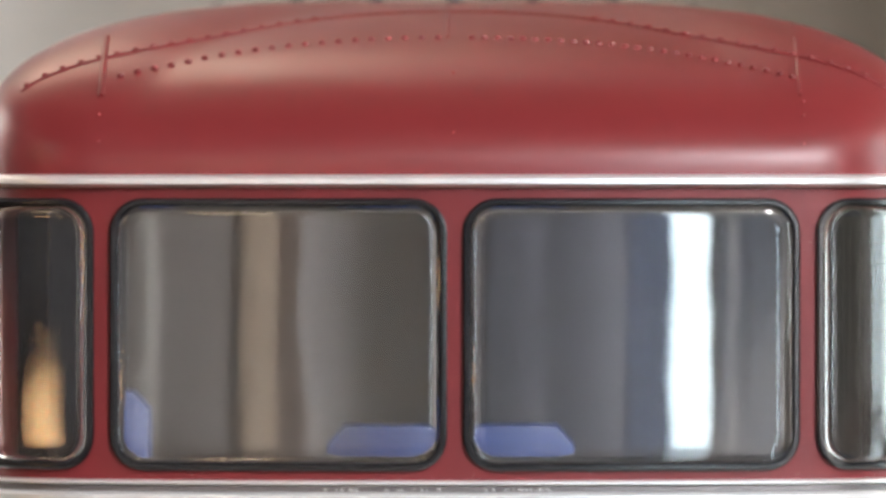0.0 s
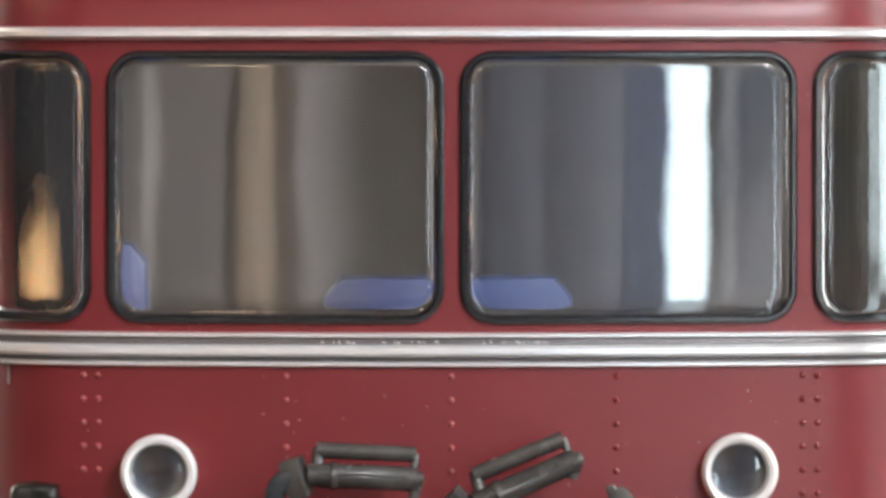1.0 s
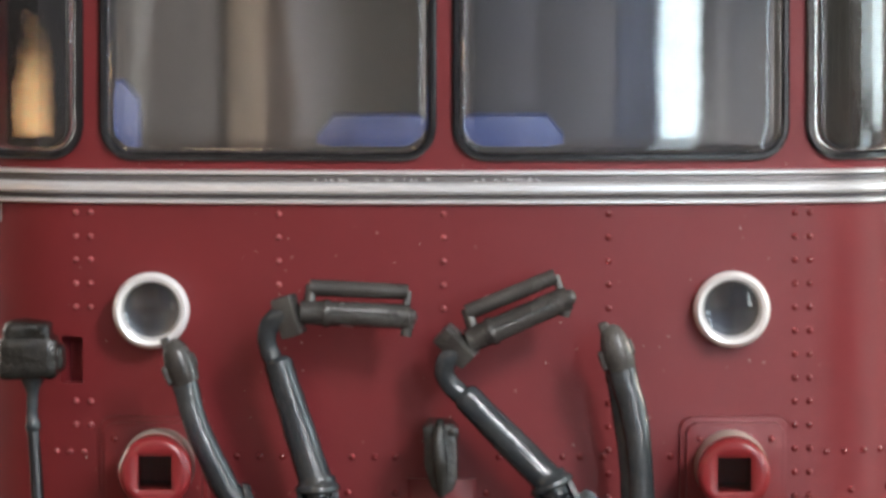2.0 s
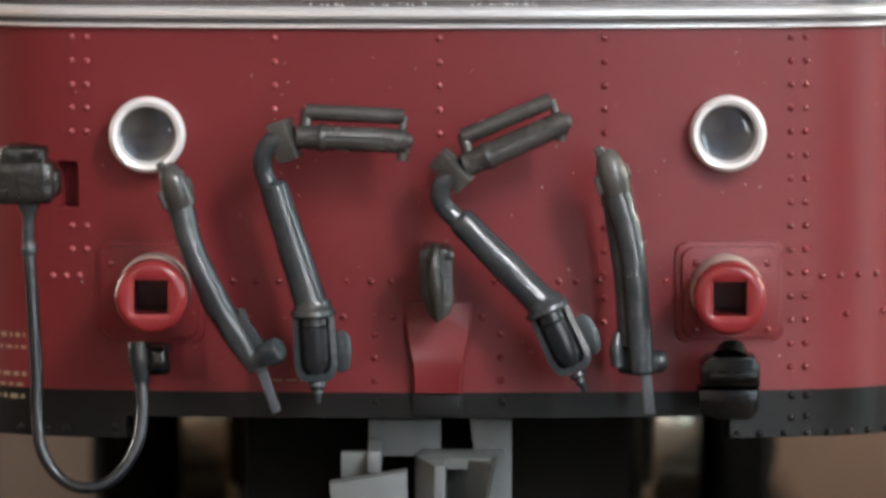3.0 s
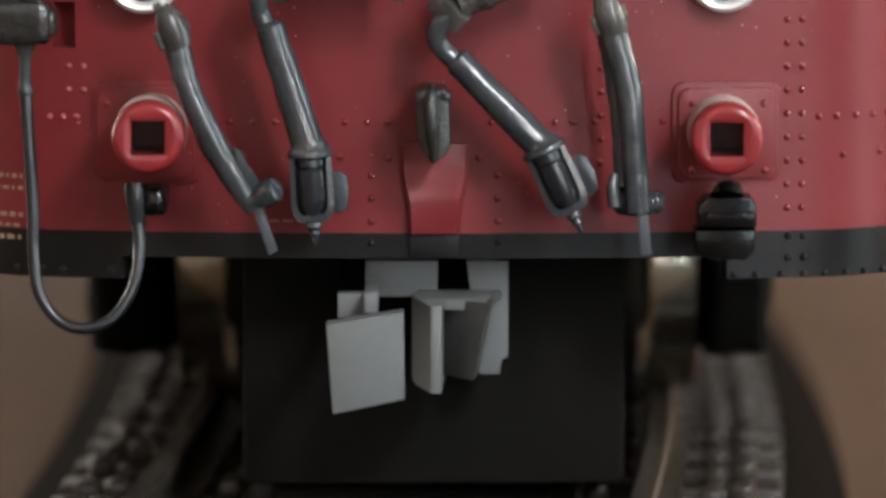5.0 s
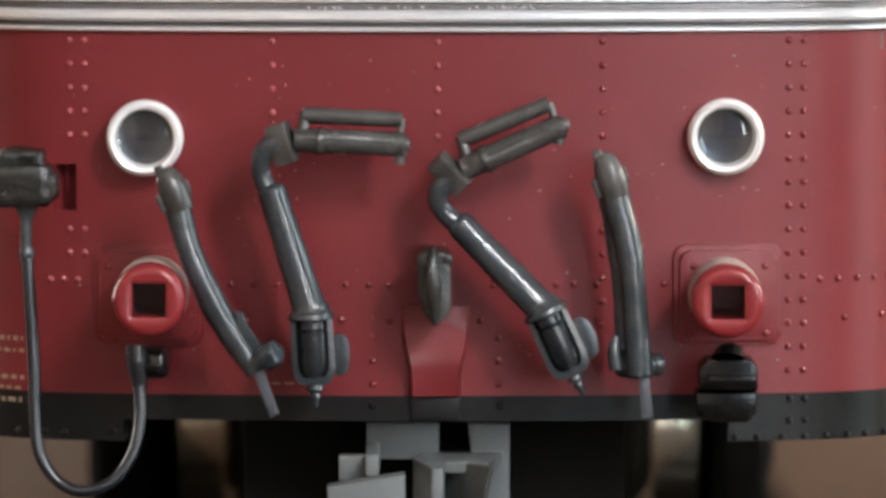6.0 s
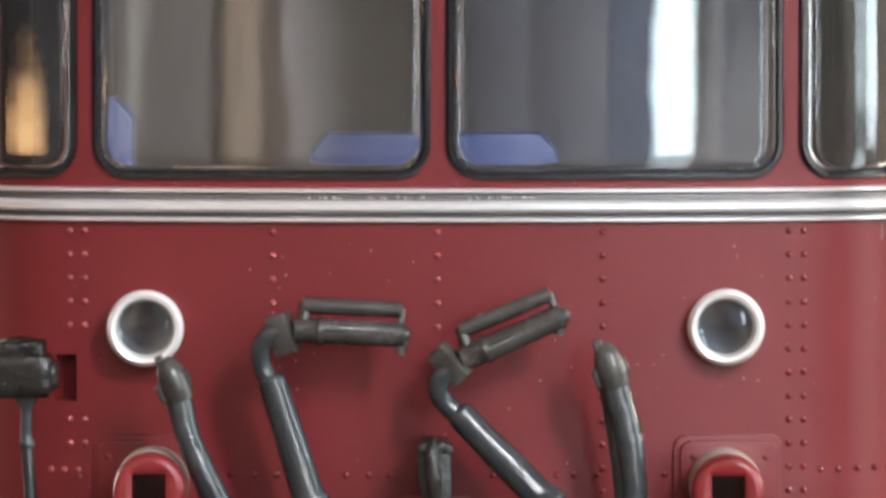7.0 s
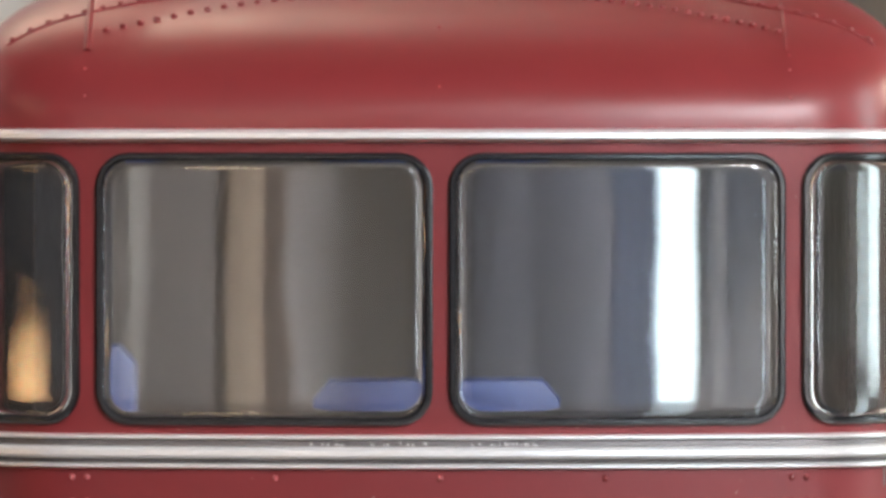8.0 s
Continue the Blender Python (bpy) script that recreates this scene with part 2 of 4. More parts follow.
def tube(bm, pts, radii, seg=16, steps=6, flat=1.0):
    """A round bar along pts with a radius at each; flat squeezes it towards the face."""
    rows = glide([(*p, r) for p, r in zip(pts, radii)], steps) if steps > 1 else [np.array((*p, r), float) for p, r in zip(pts, radii)]
    rings = []
    side = None
    for i, row in enumerate(rows):
        a, b = rows[max(i - 1, 0)][:3], rows[min(i + 1, len(rows) - 1)][:3]
        t = Vector(b - a).normalized()
        if side is None:
            ref = Vector((0, 1, 0)) if abs(t.y) < 0.8 else Vector((0, 0, 1))
            side = t.cross(ref).normalized()
        side = (side - t * side.dot(t)).normalized()
        up = t.cross(side)
        c = Vector(row[:3])
        rings.append([bm.verts.new(c + (side * math.cos(q) + up * math.sin(q) * flat) * row[3]) for q in (2 * math.pi * k / seg for k in range(seg))])
    for a, b in zip(rings, rings[1:]):
        for k in range(seg):
            bm.faces.new((a[k], a[(k + 1) % seg], b[(k + 1) % seg], b[k]))
    for ring in (rings[0], rings[-1]):
        bm.faces.new(ring)
    return bm


def tubed(pts, radii, seg=16, steps=6, flat=1.0):
    return tube(bmesh.new(), pts, radii, seg, steps, flat)


def lathe(profile, centre, axis="y", seg=40, closed=False):
    """Turns rows of (radius, along) round an axis through centre."""
    bm = bmesh.new()
    c = Vector(centre)
    rings = []
    for r, h in profile:
        ring = []
        for k in range(seg):
            q = 2 * math.pi * k / seg
            p = (r * math.cos(q), h, r * math.sin(q)) if axis == "y" else (h, r * math.cos(q), r * math.sin(q)) if axis == "x" else (r * math.cos(q), r * math.sin(q), h)
            ring.append(bm.verts.new(c + Vector(p)))
        rings.append(ring)
    pairs = list(zip(rings, rings[1:])) + ([(rings[-1], rings[0])] if closed else [])
    for a, b in pairs:
        for k in range(seg):
            bm.faces.new((a[k], a[(k + 1) % seg], b[(k + 1) % seg], b[k]))
    if not closed:
        for ring in (rings[0], rings[-1]):
            bm.faces.new(ring)
    return bm


def plate(poly, y0, y1, bevel=0.0, m=None):
    """A slab with the outline poly (x, z) from y0 (front) to y1."""
    bm = bmesh.new()
    a = [bm.verts.new((x, y0, z)) for x, z in poly]
    b = [bm.verts.new((x, y1, z)) for x, z in poly]
    n = len(poly)
    bm.faces.new(a), bm.faces.new(b[::-1])
    for i in range(n):
        bm.faces.new((a[i], b[i], b[(i + 1) % n], a[(i + 1) % n]))
    if bevel > 0:
        front = set(a)
        es = [e for e in bm.edges if e.verts[0] in front and e.verts[1] in front]
        bmesh.ops.bevel(bm, geom=es, offset=bevel, segments=2, affect="EDGES", profile=0.6)
    if m is not None:
        bmesh.ops.transform(bm, matrix=m, verts=bm.verts[:])
    return bm


def slab(poly, z0, z1, bevel=0.0):
    """A slab with the plan poly (x, y) from z0 up to z1."""
    bm = plate([(x, y) for x, y in poly], 0, 1)
    for v in bm.verts:
        v.co = Vector((v.co.x, v.co.z, z1 if v.co.y < 0.5 else z0))
    if bevel > 0:
        bmesh.ops.bevel(bm, geom=bm.edges[:], offset=bevel, segments=2, affect="EDGES", profile=0.6)
    return bm


def round_rect(s0, s1, z0, z1, r, n=7):
    """Outline of a rectangle with rounded corners."""
    out = []
    for cs, cz, q in ((s1 - r, z1 - r, 0), (s0 + r, z1 - r, 90), (s0 + r, z0 + r, 180), (s1 - r, z0 + r, 270)):
        for k in range(n + 1):
            a = radians(q + 90 * k / n)
            out.append((cs + r * math.cos(a), cz + r * math.sin(a)))
    return out


# ---- the rounded front in plan: a wide arc and two corner arcs, then straight sides ----
R1, RC, X1 = 60.0, 5.55, 12.5
T1 = math.asin(X1 / R1)
S1 = R1 * T1
S2 = S1 + RC * (math.pi / 2 - T1)
CX, CY = X1 - RC * math.sin(T1), R1 * (1 - math.cos(T1)) + RC * math.cos(T1)
HALF = CX + RC


def plan(s):
    """Place and outward normal at the distance s along the plan, from the middle."""
    a = abs(s)
    if a <= S1:
        q = a / R1
        p, n = (R1 * math.sin(q), R1 * (1 - math.cos(q))), (math.sin(q), -math.cos(q))
    elif a <= S2:
        q = T1 + (a - S1) / RC
        n = (math.sin(q), -math.cos(q))
        p = (CX + RC * n[0], CY + RC * n[1])
    else:
        p, n = (HALF, CY + a - S2), (1, 0)
    k = -1 if s < 0 else 1
    return k * p[0], p[1], k * n[0], n[1]


def wrap(s, z, out=0.0):
    """The point at s along the front, at height z, out in front of the skin."""
    x, y, nx, ny = plan(s)
    return Vector((x + nx * out, y + ny * out, z))


def wrap_all(bm):
    """Bends a bmesh drawn as (s, -out, z) round the front."""
    for v in bm.verts:
        v.co = wrap(v.co.x, v.co.z, -v.co.y)
    return bm


def cut(bm, step=0.6):
    """Cuts a flat sheet into upright strips, so that it can bend."""
    lo, hi = min(v.co.x for v in bm.verts), max(v.co.x for v in bm.verts)
    k = math.floor(lo / step) + 1
    while k * step < hi:
        if abs(k * step - lo) > 0.01 and abs(hi - k * step) > 0.01:
            bmesh.ops.bisect_plane(bm, geom=bm.verts[:] + bm.edges[:] + bm.faces[:], plane_co=(k * step, 0, 0), plane_no=(1, 0, 0), dist=1e-5)
        k += 1
    return bm


def sheet(outer, holes=(), out=0.0):
    """A flat sheet (s, z) with holes."""
    bm = bmesh.new()
    es = []
    for loop in (outer, *holes):
        vs = [bm.verts.new((s, -out, z)) for s, z in loop]
        es += [bm.edges.new((vs[i], vs[(i + 1) % len(vs)])) for i in range(len(vs))]
    bmesh.ops.triangle_fill(bm, use_beauty=True, use_dissolve=False, edges=es, normal=(0, -1, 0))
    return bm


def thick(bm, depth):
    """Gives a flat sheet a thickness, inwards."""
    g = bmesh.ops.extrude_face_region(bm, geom=bm.faces[:])
    bmesh.ops.translate(bm, verts=[v for v in g["geom"] if isinstance(v, bmesh.types.BMVert)], vec=(0, depth, 0))
    return bm


def hoop(loops):
    """Skins between closed outlines of equal length, each (points (s, z), out)."""
    bm = bmesh.new()
    rings = [[bm.verts.new((s, -out, z)) for s, z in pts] for pts, out in loops]
    n = len(rings[0])
    for a, b in zip(rings, rings[1:]):
        for k in range(n):
            bm.faces.new((a[k], a[(k + 1) % n], b[(k + 1) % n], b[k]))
    return bm


def band(s0, s1, z, half, out, step=0.5):
    """A moulding with a rounded section along the front."""
    bm = bmesh.new()
    sec = [(0.0, half), (out * 0.6, half * 0.85), (out, half * 0.4), (out, -half * 0.4), (out * 0.6, -half * 0.85), (0.0, -half)]
    n = int((s1 - s0) / step)
    rows = [[bm.verts.new(wrap(s0 + (s1 - s0) * i / n, z + dz, o)) for o, dz in sec] for i in range(n + 1)]
    for a, b in zip(rows, rows[1:]):
        for k in range(len(sec) - 1):
            bm.faces.new((a[k], b[k], b[k + 1], a[k + 1]))
    bm.faces.new(rows[0]), bm.faces.new(rows[-1])
    return bm


# ---- the room ----
def wall(name, lo, hi, openings=(), along="x", material=None, label="plain painted wall"):
    """A wall with real openings: boxes left over round them (a, b, z0, z1)."""
    bm = bmesh.new()
    k = 0 if along == "x" else 1
    a0, a1 = lo[k], hi[k]
    def piece(a, b, z0, z1):
        p, q = list(lo), list(hi)
        p[k], q[k], p[2], q[2] = a, b, z0, z1
        box(bm, p, q)
    pos = a0
    for a, b, z0, z1 in openings:
        piece(pos, a, lo[2], hi[2])
        piece(a, b, lo[2], z0)
        piece(a, b, z1, hi[2])
        pos = b
    piece(pos, a1, lo[2], hi[2])
    return solid(name, bm, material or PAINT, label, "wall", "structure", smooth=False)


RX0, RX1, RY0, RY1, RZ0, RZ1 = -1.7, 1.5, -2.4, 1.4, -0.75, 2.2
solid("floor", boxed((RX0, RY0, RZ0 - 0.1), (RX1, RY1, RZ0)), CARPET, "grey carpeted room floor", "floor", "structure", False)
solid("ceiling", boxed((RX0, RY0, RZ1), (RX1, RY1, RZ1 + 0.1)), CEILING, "unseen ceiling, darkened to cut light from above", "ceiling", "structure", False)
wall("wall_north", (RX0 - 0.1, RY1, RZ0), (RX1 + 0.1, RY1 + 0.1, RZ1))
wall("wall_south", (RX0 - 0.1, RY0 - 0.1, RZ0), (RX1 + 0.1, RY0, RZ1), [(0.67, 0.825, -0.62, 1.25), (1.14, 1.49, 1.22, 2.14)], "x", BROWN, "beige painted wall with a tall narrow window and a high one")
# this opening is made up for the added lamp on the north wall
wall("wall_west", (RX0 - 0.1, RY0, RZ0), (RX0, RY1, RZ1), [(1.1, 1.37, -0.05, 1.15)], "y", DEEPBROWN)
wall("wall_east", (RX1, RY0, RZ0), (RX1 + 0.1, RY1, RZ1), [(-1.95, -0.75, -0.3, 1.2), (-0.36, -0.06, -0.4, 1.1), (0.47, 0.73, 0.34, 0.86)], "y")

table = thing("table", (0, 0, -750), "beige wooden table with a plain smooth top", "table")
part("tabletop", boxed((-1600, -620, -29), (900, 800, -4), 1.5), WOOD, table)
for tx in (-1560, 860):
    for ty in (-580, 760):
        part("leg", boxed((tx - 25, ty - 25, -750), (tx + 25, ty + 25, -29), 2), WOOD, table)

door = thing("door_1", (-670, -2400, -750), "dark wooden room door with a paler wooden post", "door", kind="structure")
part("door_leaf", boxed((-1500, -2398, -750), (-660, -2370, 1300), 4), DOORLEAF, door)
part("post", boxed((-660, -2398, -750), (-550, -2350, 1350), 4), DOORWOOD, door, "paler wooden door post")
# two made-up white strips, there for the pale streaks the left pane reflects
part("panel", boxed((-1040, -2370, -600), (-965, -2362, 1150), 3), PAINT, door, "unseen white strip, added for a streak reflected in the panes")
part("panel", boxed((-1180, -2370, -600), (-1140, -2362, 1150), 3), PAINT, door, "unseen white strip, added for a streak reflected in the panes")
part("jamb", boxed((-550, -2398, -750), (-470, -2365, 1350), 4), DARKWOOD, door)
cab = thing("tall_cabinet", (270, -2300, -750), "tall dark grey cabinet beside the narrow window", "cabinet")
part("body", boxed((60, -2398, -750), (470, -2140, 1150), 4), DARKGREY, cab)
for k in (0, 1):
    leaf = part("door", boxed((64 + 203 * k, -2140, -700), (263 + 203 * k, -2122, 1140), 3), DARKGREY, cab)
    part("handle", tubed([(252 + 26 * k, -2110, 80), (252 + 26 * k, -2110, 220)], [5, 5], 12, 1), STEEL, leaf)



def curtain(x0, x1, folds, cloth, colour):
    """A hanging curtain in soft folds on a rod."""
    c = thing("curtain", ((x0 + x1) / 2, -2330, -700), colour + " curtain hanging in folds beside the narrow window", "curtain", "curtains of the narrow window")
    bm = bmesh.new()
    n = folds * 10
    rows = [[bm.verts.new((x0 + (x1 - x0) * i / n, -2335 + 18 * math.sin(2 * math.pi * i / 10) + dy, z)) for i in range(n + 1)] for z, dy in ((-700, 0), (300, 2), (1330, 0), (1330, 5), (300, 7), (-700, 5))]
    for a, b in zip(rows, rows[1:] + rows[:1]):
        for i in range(n):
            bm.faces.new((a[i], a[i + 1], b[i + 1], b[i]))
    part("cloth", bm, cloth, c)
    if x0 > 800:
        # made-up white strip that gives the right pane its thin reflected line
        part("trim", boxed((x0 + 30, -2312, -700), (x0 + 40, -2300, 1330), 1), PAINT, c, "unseen white strip, added for a thin reflected line")
    part("rod", tubed([(x0 - 10, -2335, 1345), (x1 + 10, -2335, 1345)], [9, 9], 12, 1), STEEL, c)


curtain(485, 655, 4, CURTAIN, "pale blue")
curtain(840, 1120, 6, DARK_CURTAIN, "dark blue-grey")

lamp = thing("ceiling_lamp", (-600, -1950, 2200), "warm ceiling lamp, a glowing globe on a long rod", "lamp")
part("rod", tubed([(-600, -1950, 2200), (-600, -1950, 920)], [9, 9], 12, 1), STEEL, lamp)
part("globe", lathe([(130 * math.sin(math.pi * (i + 0.2) / 16.4), 800 + 130 * math.cos(math.pi * (i + 0.2) / 16.4)) for i in range(17)], (-600, -1950, 0), "z"), BULB, lamp, "glowing opal glass globe")
# unseen warm lamp, added and sized to put a streak on the roof's left
bracket = thing("added_warm_lamp", (-560, 1400, 1500), "unseen wide warm lamp, added for the roof's left highlight", "lamp")
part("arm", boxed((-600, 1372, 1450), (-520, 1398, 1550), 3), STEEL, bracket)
part("shade", slab([(-1000 + 88 * k, 1340 - 40 * math.sin(math.pi * k / 10)) for k in range(11)] + [(-120, 1372), (-1000, 1372)], 1230, 1700, 4), WARM_GLOW, bracket, "glowing paper lampshade")
desk_lamp = thing("table_lamp", (-750, -300, -4), "warm table lamp with a pale paper shade", "lamp")
part("base", lathe([(18, 0), (20, 1.5), (60, 2.2), (150, 4.0), (205, 5.6), (200, 6.0), (18, 6.0), (9, 7)], (-750, -300, -4), "z"), GLAZE, desk_lamp, "lit orange glass bowl at the lamp's foot")
part("pole", tubed([(-750, -300, 20), (-750, -300, 330)], [9, 9], 14, 1), STEEL, desk_lamp)
shade = part("shade", lathe([(180, 300), (120, 500), (117, 500), (177, 300)], (-750, -300, 0), "z", closed=True), SHADE_PAPER, desk_lamp, "glowing paper lampshade")
win = thing("window_1", (1500, -1450, -300), "white-framed tall window with daylight behind", "window", kind="structure")
for y0, y1, z0, z1 in ((-1950, -1895, -300, 1200), (-800, -750, -300, 1200), (-1225, -1175, -300, 1200), (-1895, -1225, -300, -240), (-1175, -800, -300, -240), (-1895, -1225, 1140, 1200), (-1175, -800, 1140, 1200)):
    part("frame_bar", boxed((1505, y0, z0), (1545, y1, z1), 3), PAINT, win)
wardrobe = thing("wardrobe", (500, 1200, -750), "brown wooden wardrobe against the white wall", "wardrobe")
part("body", boxed((56, 1000, -750), (1100, 1395, 1300), 4), OLIVEWOOD, wardrobe)
for k in (0, 1):
    leaf = part("door", boxed((60 + 520 * k, 982, -700), (575 + 520 * k, 1000, 1290), 3), OLIVEWOOD, wardrobe)
    part("handle", tubed([(545 + 60 * k, 970, 100), (545 + 60 * k, 970, 220)], [5, 5], 12, 1), STEEL, leaf)

# ---- the railbus model ----
bus = thing("model_railbus", (0, 0, 0), "dark red model railbus with silver trim, standing on model track", "model train")

WIN_Z = (22.84, 32.20)
W_IN, W_OUT = 0.30, 11.98
C_IN, C_OUT = 12.62, 18.9
WR = 1.15
SPANS = [(-C_OUT, -C_IN), (-W_OUT, -W_IN), (W_IN, W_OUT), (C_IN, C_OUT)]
GUTTER = 32.82
Z_RED = 8.71
STRIP_LOW = 7.83
RINGS = [(-10.19, 17.63), (9.99, 17.67)]
POCKET = ((-13.45, 16.67), (-12.65, 15.06))

holes = [round_rect(a, b, WIN_Z[0], WIN_Z[1], WR) for a, b in SPANS]
holes += [[(s + 1.02 * math.cos(2 * math.pi * k / 32), z + 1.02 * math.sin(2 * math.pi * k / 32)) for k in range(32)] for s, z in RINGS]
(p0, q1), (p1, q0) = POCKET
holes.append([(p0, q0), (p1, q0), (p1, q1), (p0, q1)])
edge = [(-S2, Z_RED), (S2, Z_RED), (S2, GUTTER), (-S2, GUTTER)]
front = cut(sheet(edge, holes))
part("front_wall", wrap_all(thick(front, 0.9)), RED, bus)
for k in (-1, 1):
    xa, xb = sorted((k * HALF, k * (HALF - 0.9)))
    bm = bmesh.new()
    box(bm, (xa, CY, Z_RED), (xb, 146, 23.0))
    box(bm, (xa, CY, 31.6), (xb, 146, GUTTER))
    pillars = [CY] + [20 + 15.6 * i for i in range(9)] + [144.8]
    box(bm, (xa, CY, 23.0), (xb, 20.0, 31.6))
    for y in pillars[1:]:
        box(bm, (xa, y, 23.0), (xb, y + 1.2, 31.6))
    part("side_wall", bm, RED, bus)
    for y0, y1 in zip(pillars[1:], pillars[2:]):
        pane = part("side_window_pane", boxed((xa + 0.3, y0 + 1.2, 23.0), (xb - 0.3, y1, 31.6)), GLASS, bus)
        pane.visible_shadow = False
part("rear_wall", boxed((-HALF, 146, Z_RED), (HALF, 147, GUTTER)), RED, bus)
nook = [[(p0 + e, q0 + e), (p1 - e, q0 + e), (p1 - e, q1 - e), (p0 + e, q1 - e)] for e in (0.004, 0.004, 0.2)]
bm = hoop([(nook[0], -0.02), (nook[1], -0.85), (nook[2], -0.85)])
bm.verts.ensure_lookup_table()
bm.faces.new([bm.verts[8 + k] for k in range(4)])
part("pocket", wrap_all(bm), RED, bus)

# roof
H_ROOF, Y_MID = 6.6, 22.0


def roof_power(s):
    """How square the roof's section is: softly rounded over the front, fuller over the sides."""
    t = max(0.0, min(1.0, (abs(s) - 11.5) / (S2 - 11.5)))
    return 2.2 + 0.8 * t * t * (3 - 2 * t)


def roof_rise(s, a):
    n = roof_power(s)
    return GUTTER + H_ROOF * max(0.0, 1 - min(a, 1.0) ** n) ** (1 / n)


def roof_at(s, a):
    x, y, _, _ = plan(s)
    mid = Y_MID if y < Y_MID else y
    return Vector((x * a, mid + (y - mid) * a, roof_rise(s, a)))


def roof_height(x, y):
    """Height of the roof over a point of the plan."""
    if y >= Y_MID:
        return roof_rise(S2, abs(x) / HALF)
    s0, s1 = 0.0, S2 + Y_MID
    for _ in range(40):
        m = (s0 + s1) / 2
        px, py, _, _ = plan(m)
        if math.atan2(px, Y_MID - py) < math.atan2(abs(x), Y_MID - y):
            s0 = m
        else:
            s1 = m
    px, py, _, _ = plan(s0)
    return roof_rise(s0, math.hypot(x, y - Y_MID) / math.hypot(px, py - Y_MID))


bm = bmesh.new()
ss = [S2 * (i / 60) for i in range(61)] + [S2 + 4, S2 + 8, S2 + Y_MID - CY, S2 + 60, S2 + 146 - CY]
ss = [-s for s in ss[::-1]][:-1] + ss
aa = [math.sin(math.pi / 2 * i / 40) for i in range(41)]
grid = [[bm.verts.new(roof_at(s, a)) for a in aa[1:]] for s in ss]
for g, h in zip(grid, grid[1:]):
    for k in range(len(g) - 1):
        bm.faces.new((g[k], h[k], h[k + 1], g[k + 1]))
bmesh.ops.remove_doubles(bm, verts=bm.verts[:], dist=0.001)
part("roof", bm, RED_ROOF, bus)
part("rain_gutter", band(-S2 - 100, S2 + 100, GUTTER, 0.23, 0.42), SILVER, bus, "silver-painted rain gutter moulding")

# belt mouldings below the windows
for z, half, out in ((22.40, 0.092, 0.24), (21.86, 0.225, 0.40), (21.39, 0.092, 0.24)):
    part("belt_moulding", band(-S2 - 100, S2 + 100, z, half, out), SILVER, bus, "bright silver belt moulding")

part("belt_strip", band(-S2 - 100, S2 + 100, (22.40 + 21.39) / 2, 0.52, 0.09), BELT, bus, "dull grey strip behind the belt mouldings")

# windows
for a, b in SPANS:
    def ring(inset, out, r=WR):
        return round_rect(a + inset, b - inset, WIN_Z[0] + inset, WIN_Z[1] - inset, max(r - inset, 0.25)), out
    rings = [ring(0.22, -0.8), ring(0.22, -0.02), ring(0.25, 0.10), ring(0.32, 0.19), ring(0.43, 0.24), ring(0.56, 0.26), ring(0.64, 0.262), ring(0.78, 0.2625), ring(0.95, 0.263)]
    bm = hoop(rings)
    bm.verts.ensure_lookup_table()
    count = len(rings[0][0])
    for first in (0, 8 * count):
        loop = [bm.verts[first + k] for k in range(count)]
        bmesh.ops.triangle_fill(bm, use_beauty=True, edges=[bm.edges.get((loop[k], loop[(k + 1) % count])) for k in range(count)])
    pane = part("window_pane", wrap_all(cut(bm)), GLASS, bus, "clear moulded window plastic")
    pane.data.set_sharp_from_angle(angle=radians(50))
    pane.visible_shadow = False
    part("window_gasket", wrap_all(cut(hoop([ring(-0.03, -0.3), ring(-0.03, 0.16), ring(0.05, 0.24), ring(0.17, 0.24), ring(0.25, 0.14), ring(0.25, -0.3)]))), GASKET, bus, "black rubber window gasket")

# cabin: floor, bulkhead and blue seats
part("cabin_floor", boxed((-15.5, 3, 20.6), (15.5, 140, 21.4)), CABIN, bus)
for k in (-1, 1):
    part("cabin_lining", boxed((min(k * 15.3, k * 15.6), 7, 21.4), (max(k * 15.3, k * 15.6), 140, 23.0)), CABIN, bus)
# black sheets added to darken the corner windows and block light from the sides
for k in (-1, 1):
    part("corner_blackout", boxed((min(k * 14.5, k * 14.8), 8.5, 21.4), (max(k * 14.5, k * 14.8), 34, GUTTER - 0.4)), BLACK, bus)
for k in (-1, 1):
    part("corner_blackout", boxed((min(k * 14.8, k * 16.0), 9, 21.4), (max(k * 14.8, k * 16.0), 9.3, GUTTER - 0.4)), BLACK, bus)
part("cabin_bulkhead", boxed((-15.2, 52, 21.4), (15.2, 53, GUTTER)), CABIN, bus)
part("cabin_ceiling", boxed((-15.5, 6, GUTTER - 0.4), (15.5, 140, GUTTER - 0.1)), CABIN, bus)
for x0, x1, top, y in ((-4.5, -0.45, 24.2, 7), (0.45, 4.2, 24.2, 7), (-12.2, -10.75, 25.4, 8)):
    part("seat", plate([(x0, 21.4), (x1, 21.4), (x1, top - 0.7), (x1 - 0.6, top), (x0 + 0.6, top), (x0, top - 0.7)], y, y + 3, 0.25), SEAT, bus, "blue plastic seat")

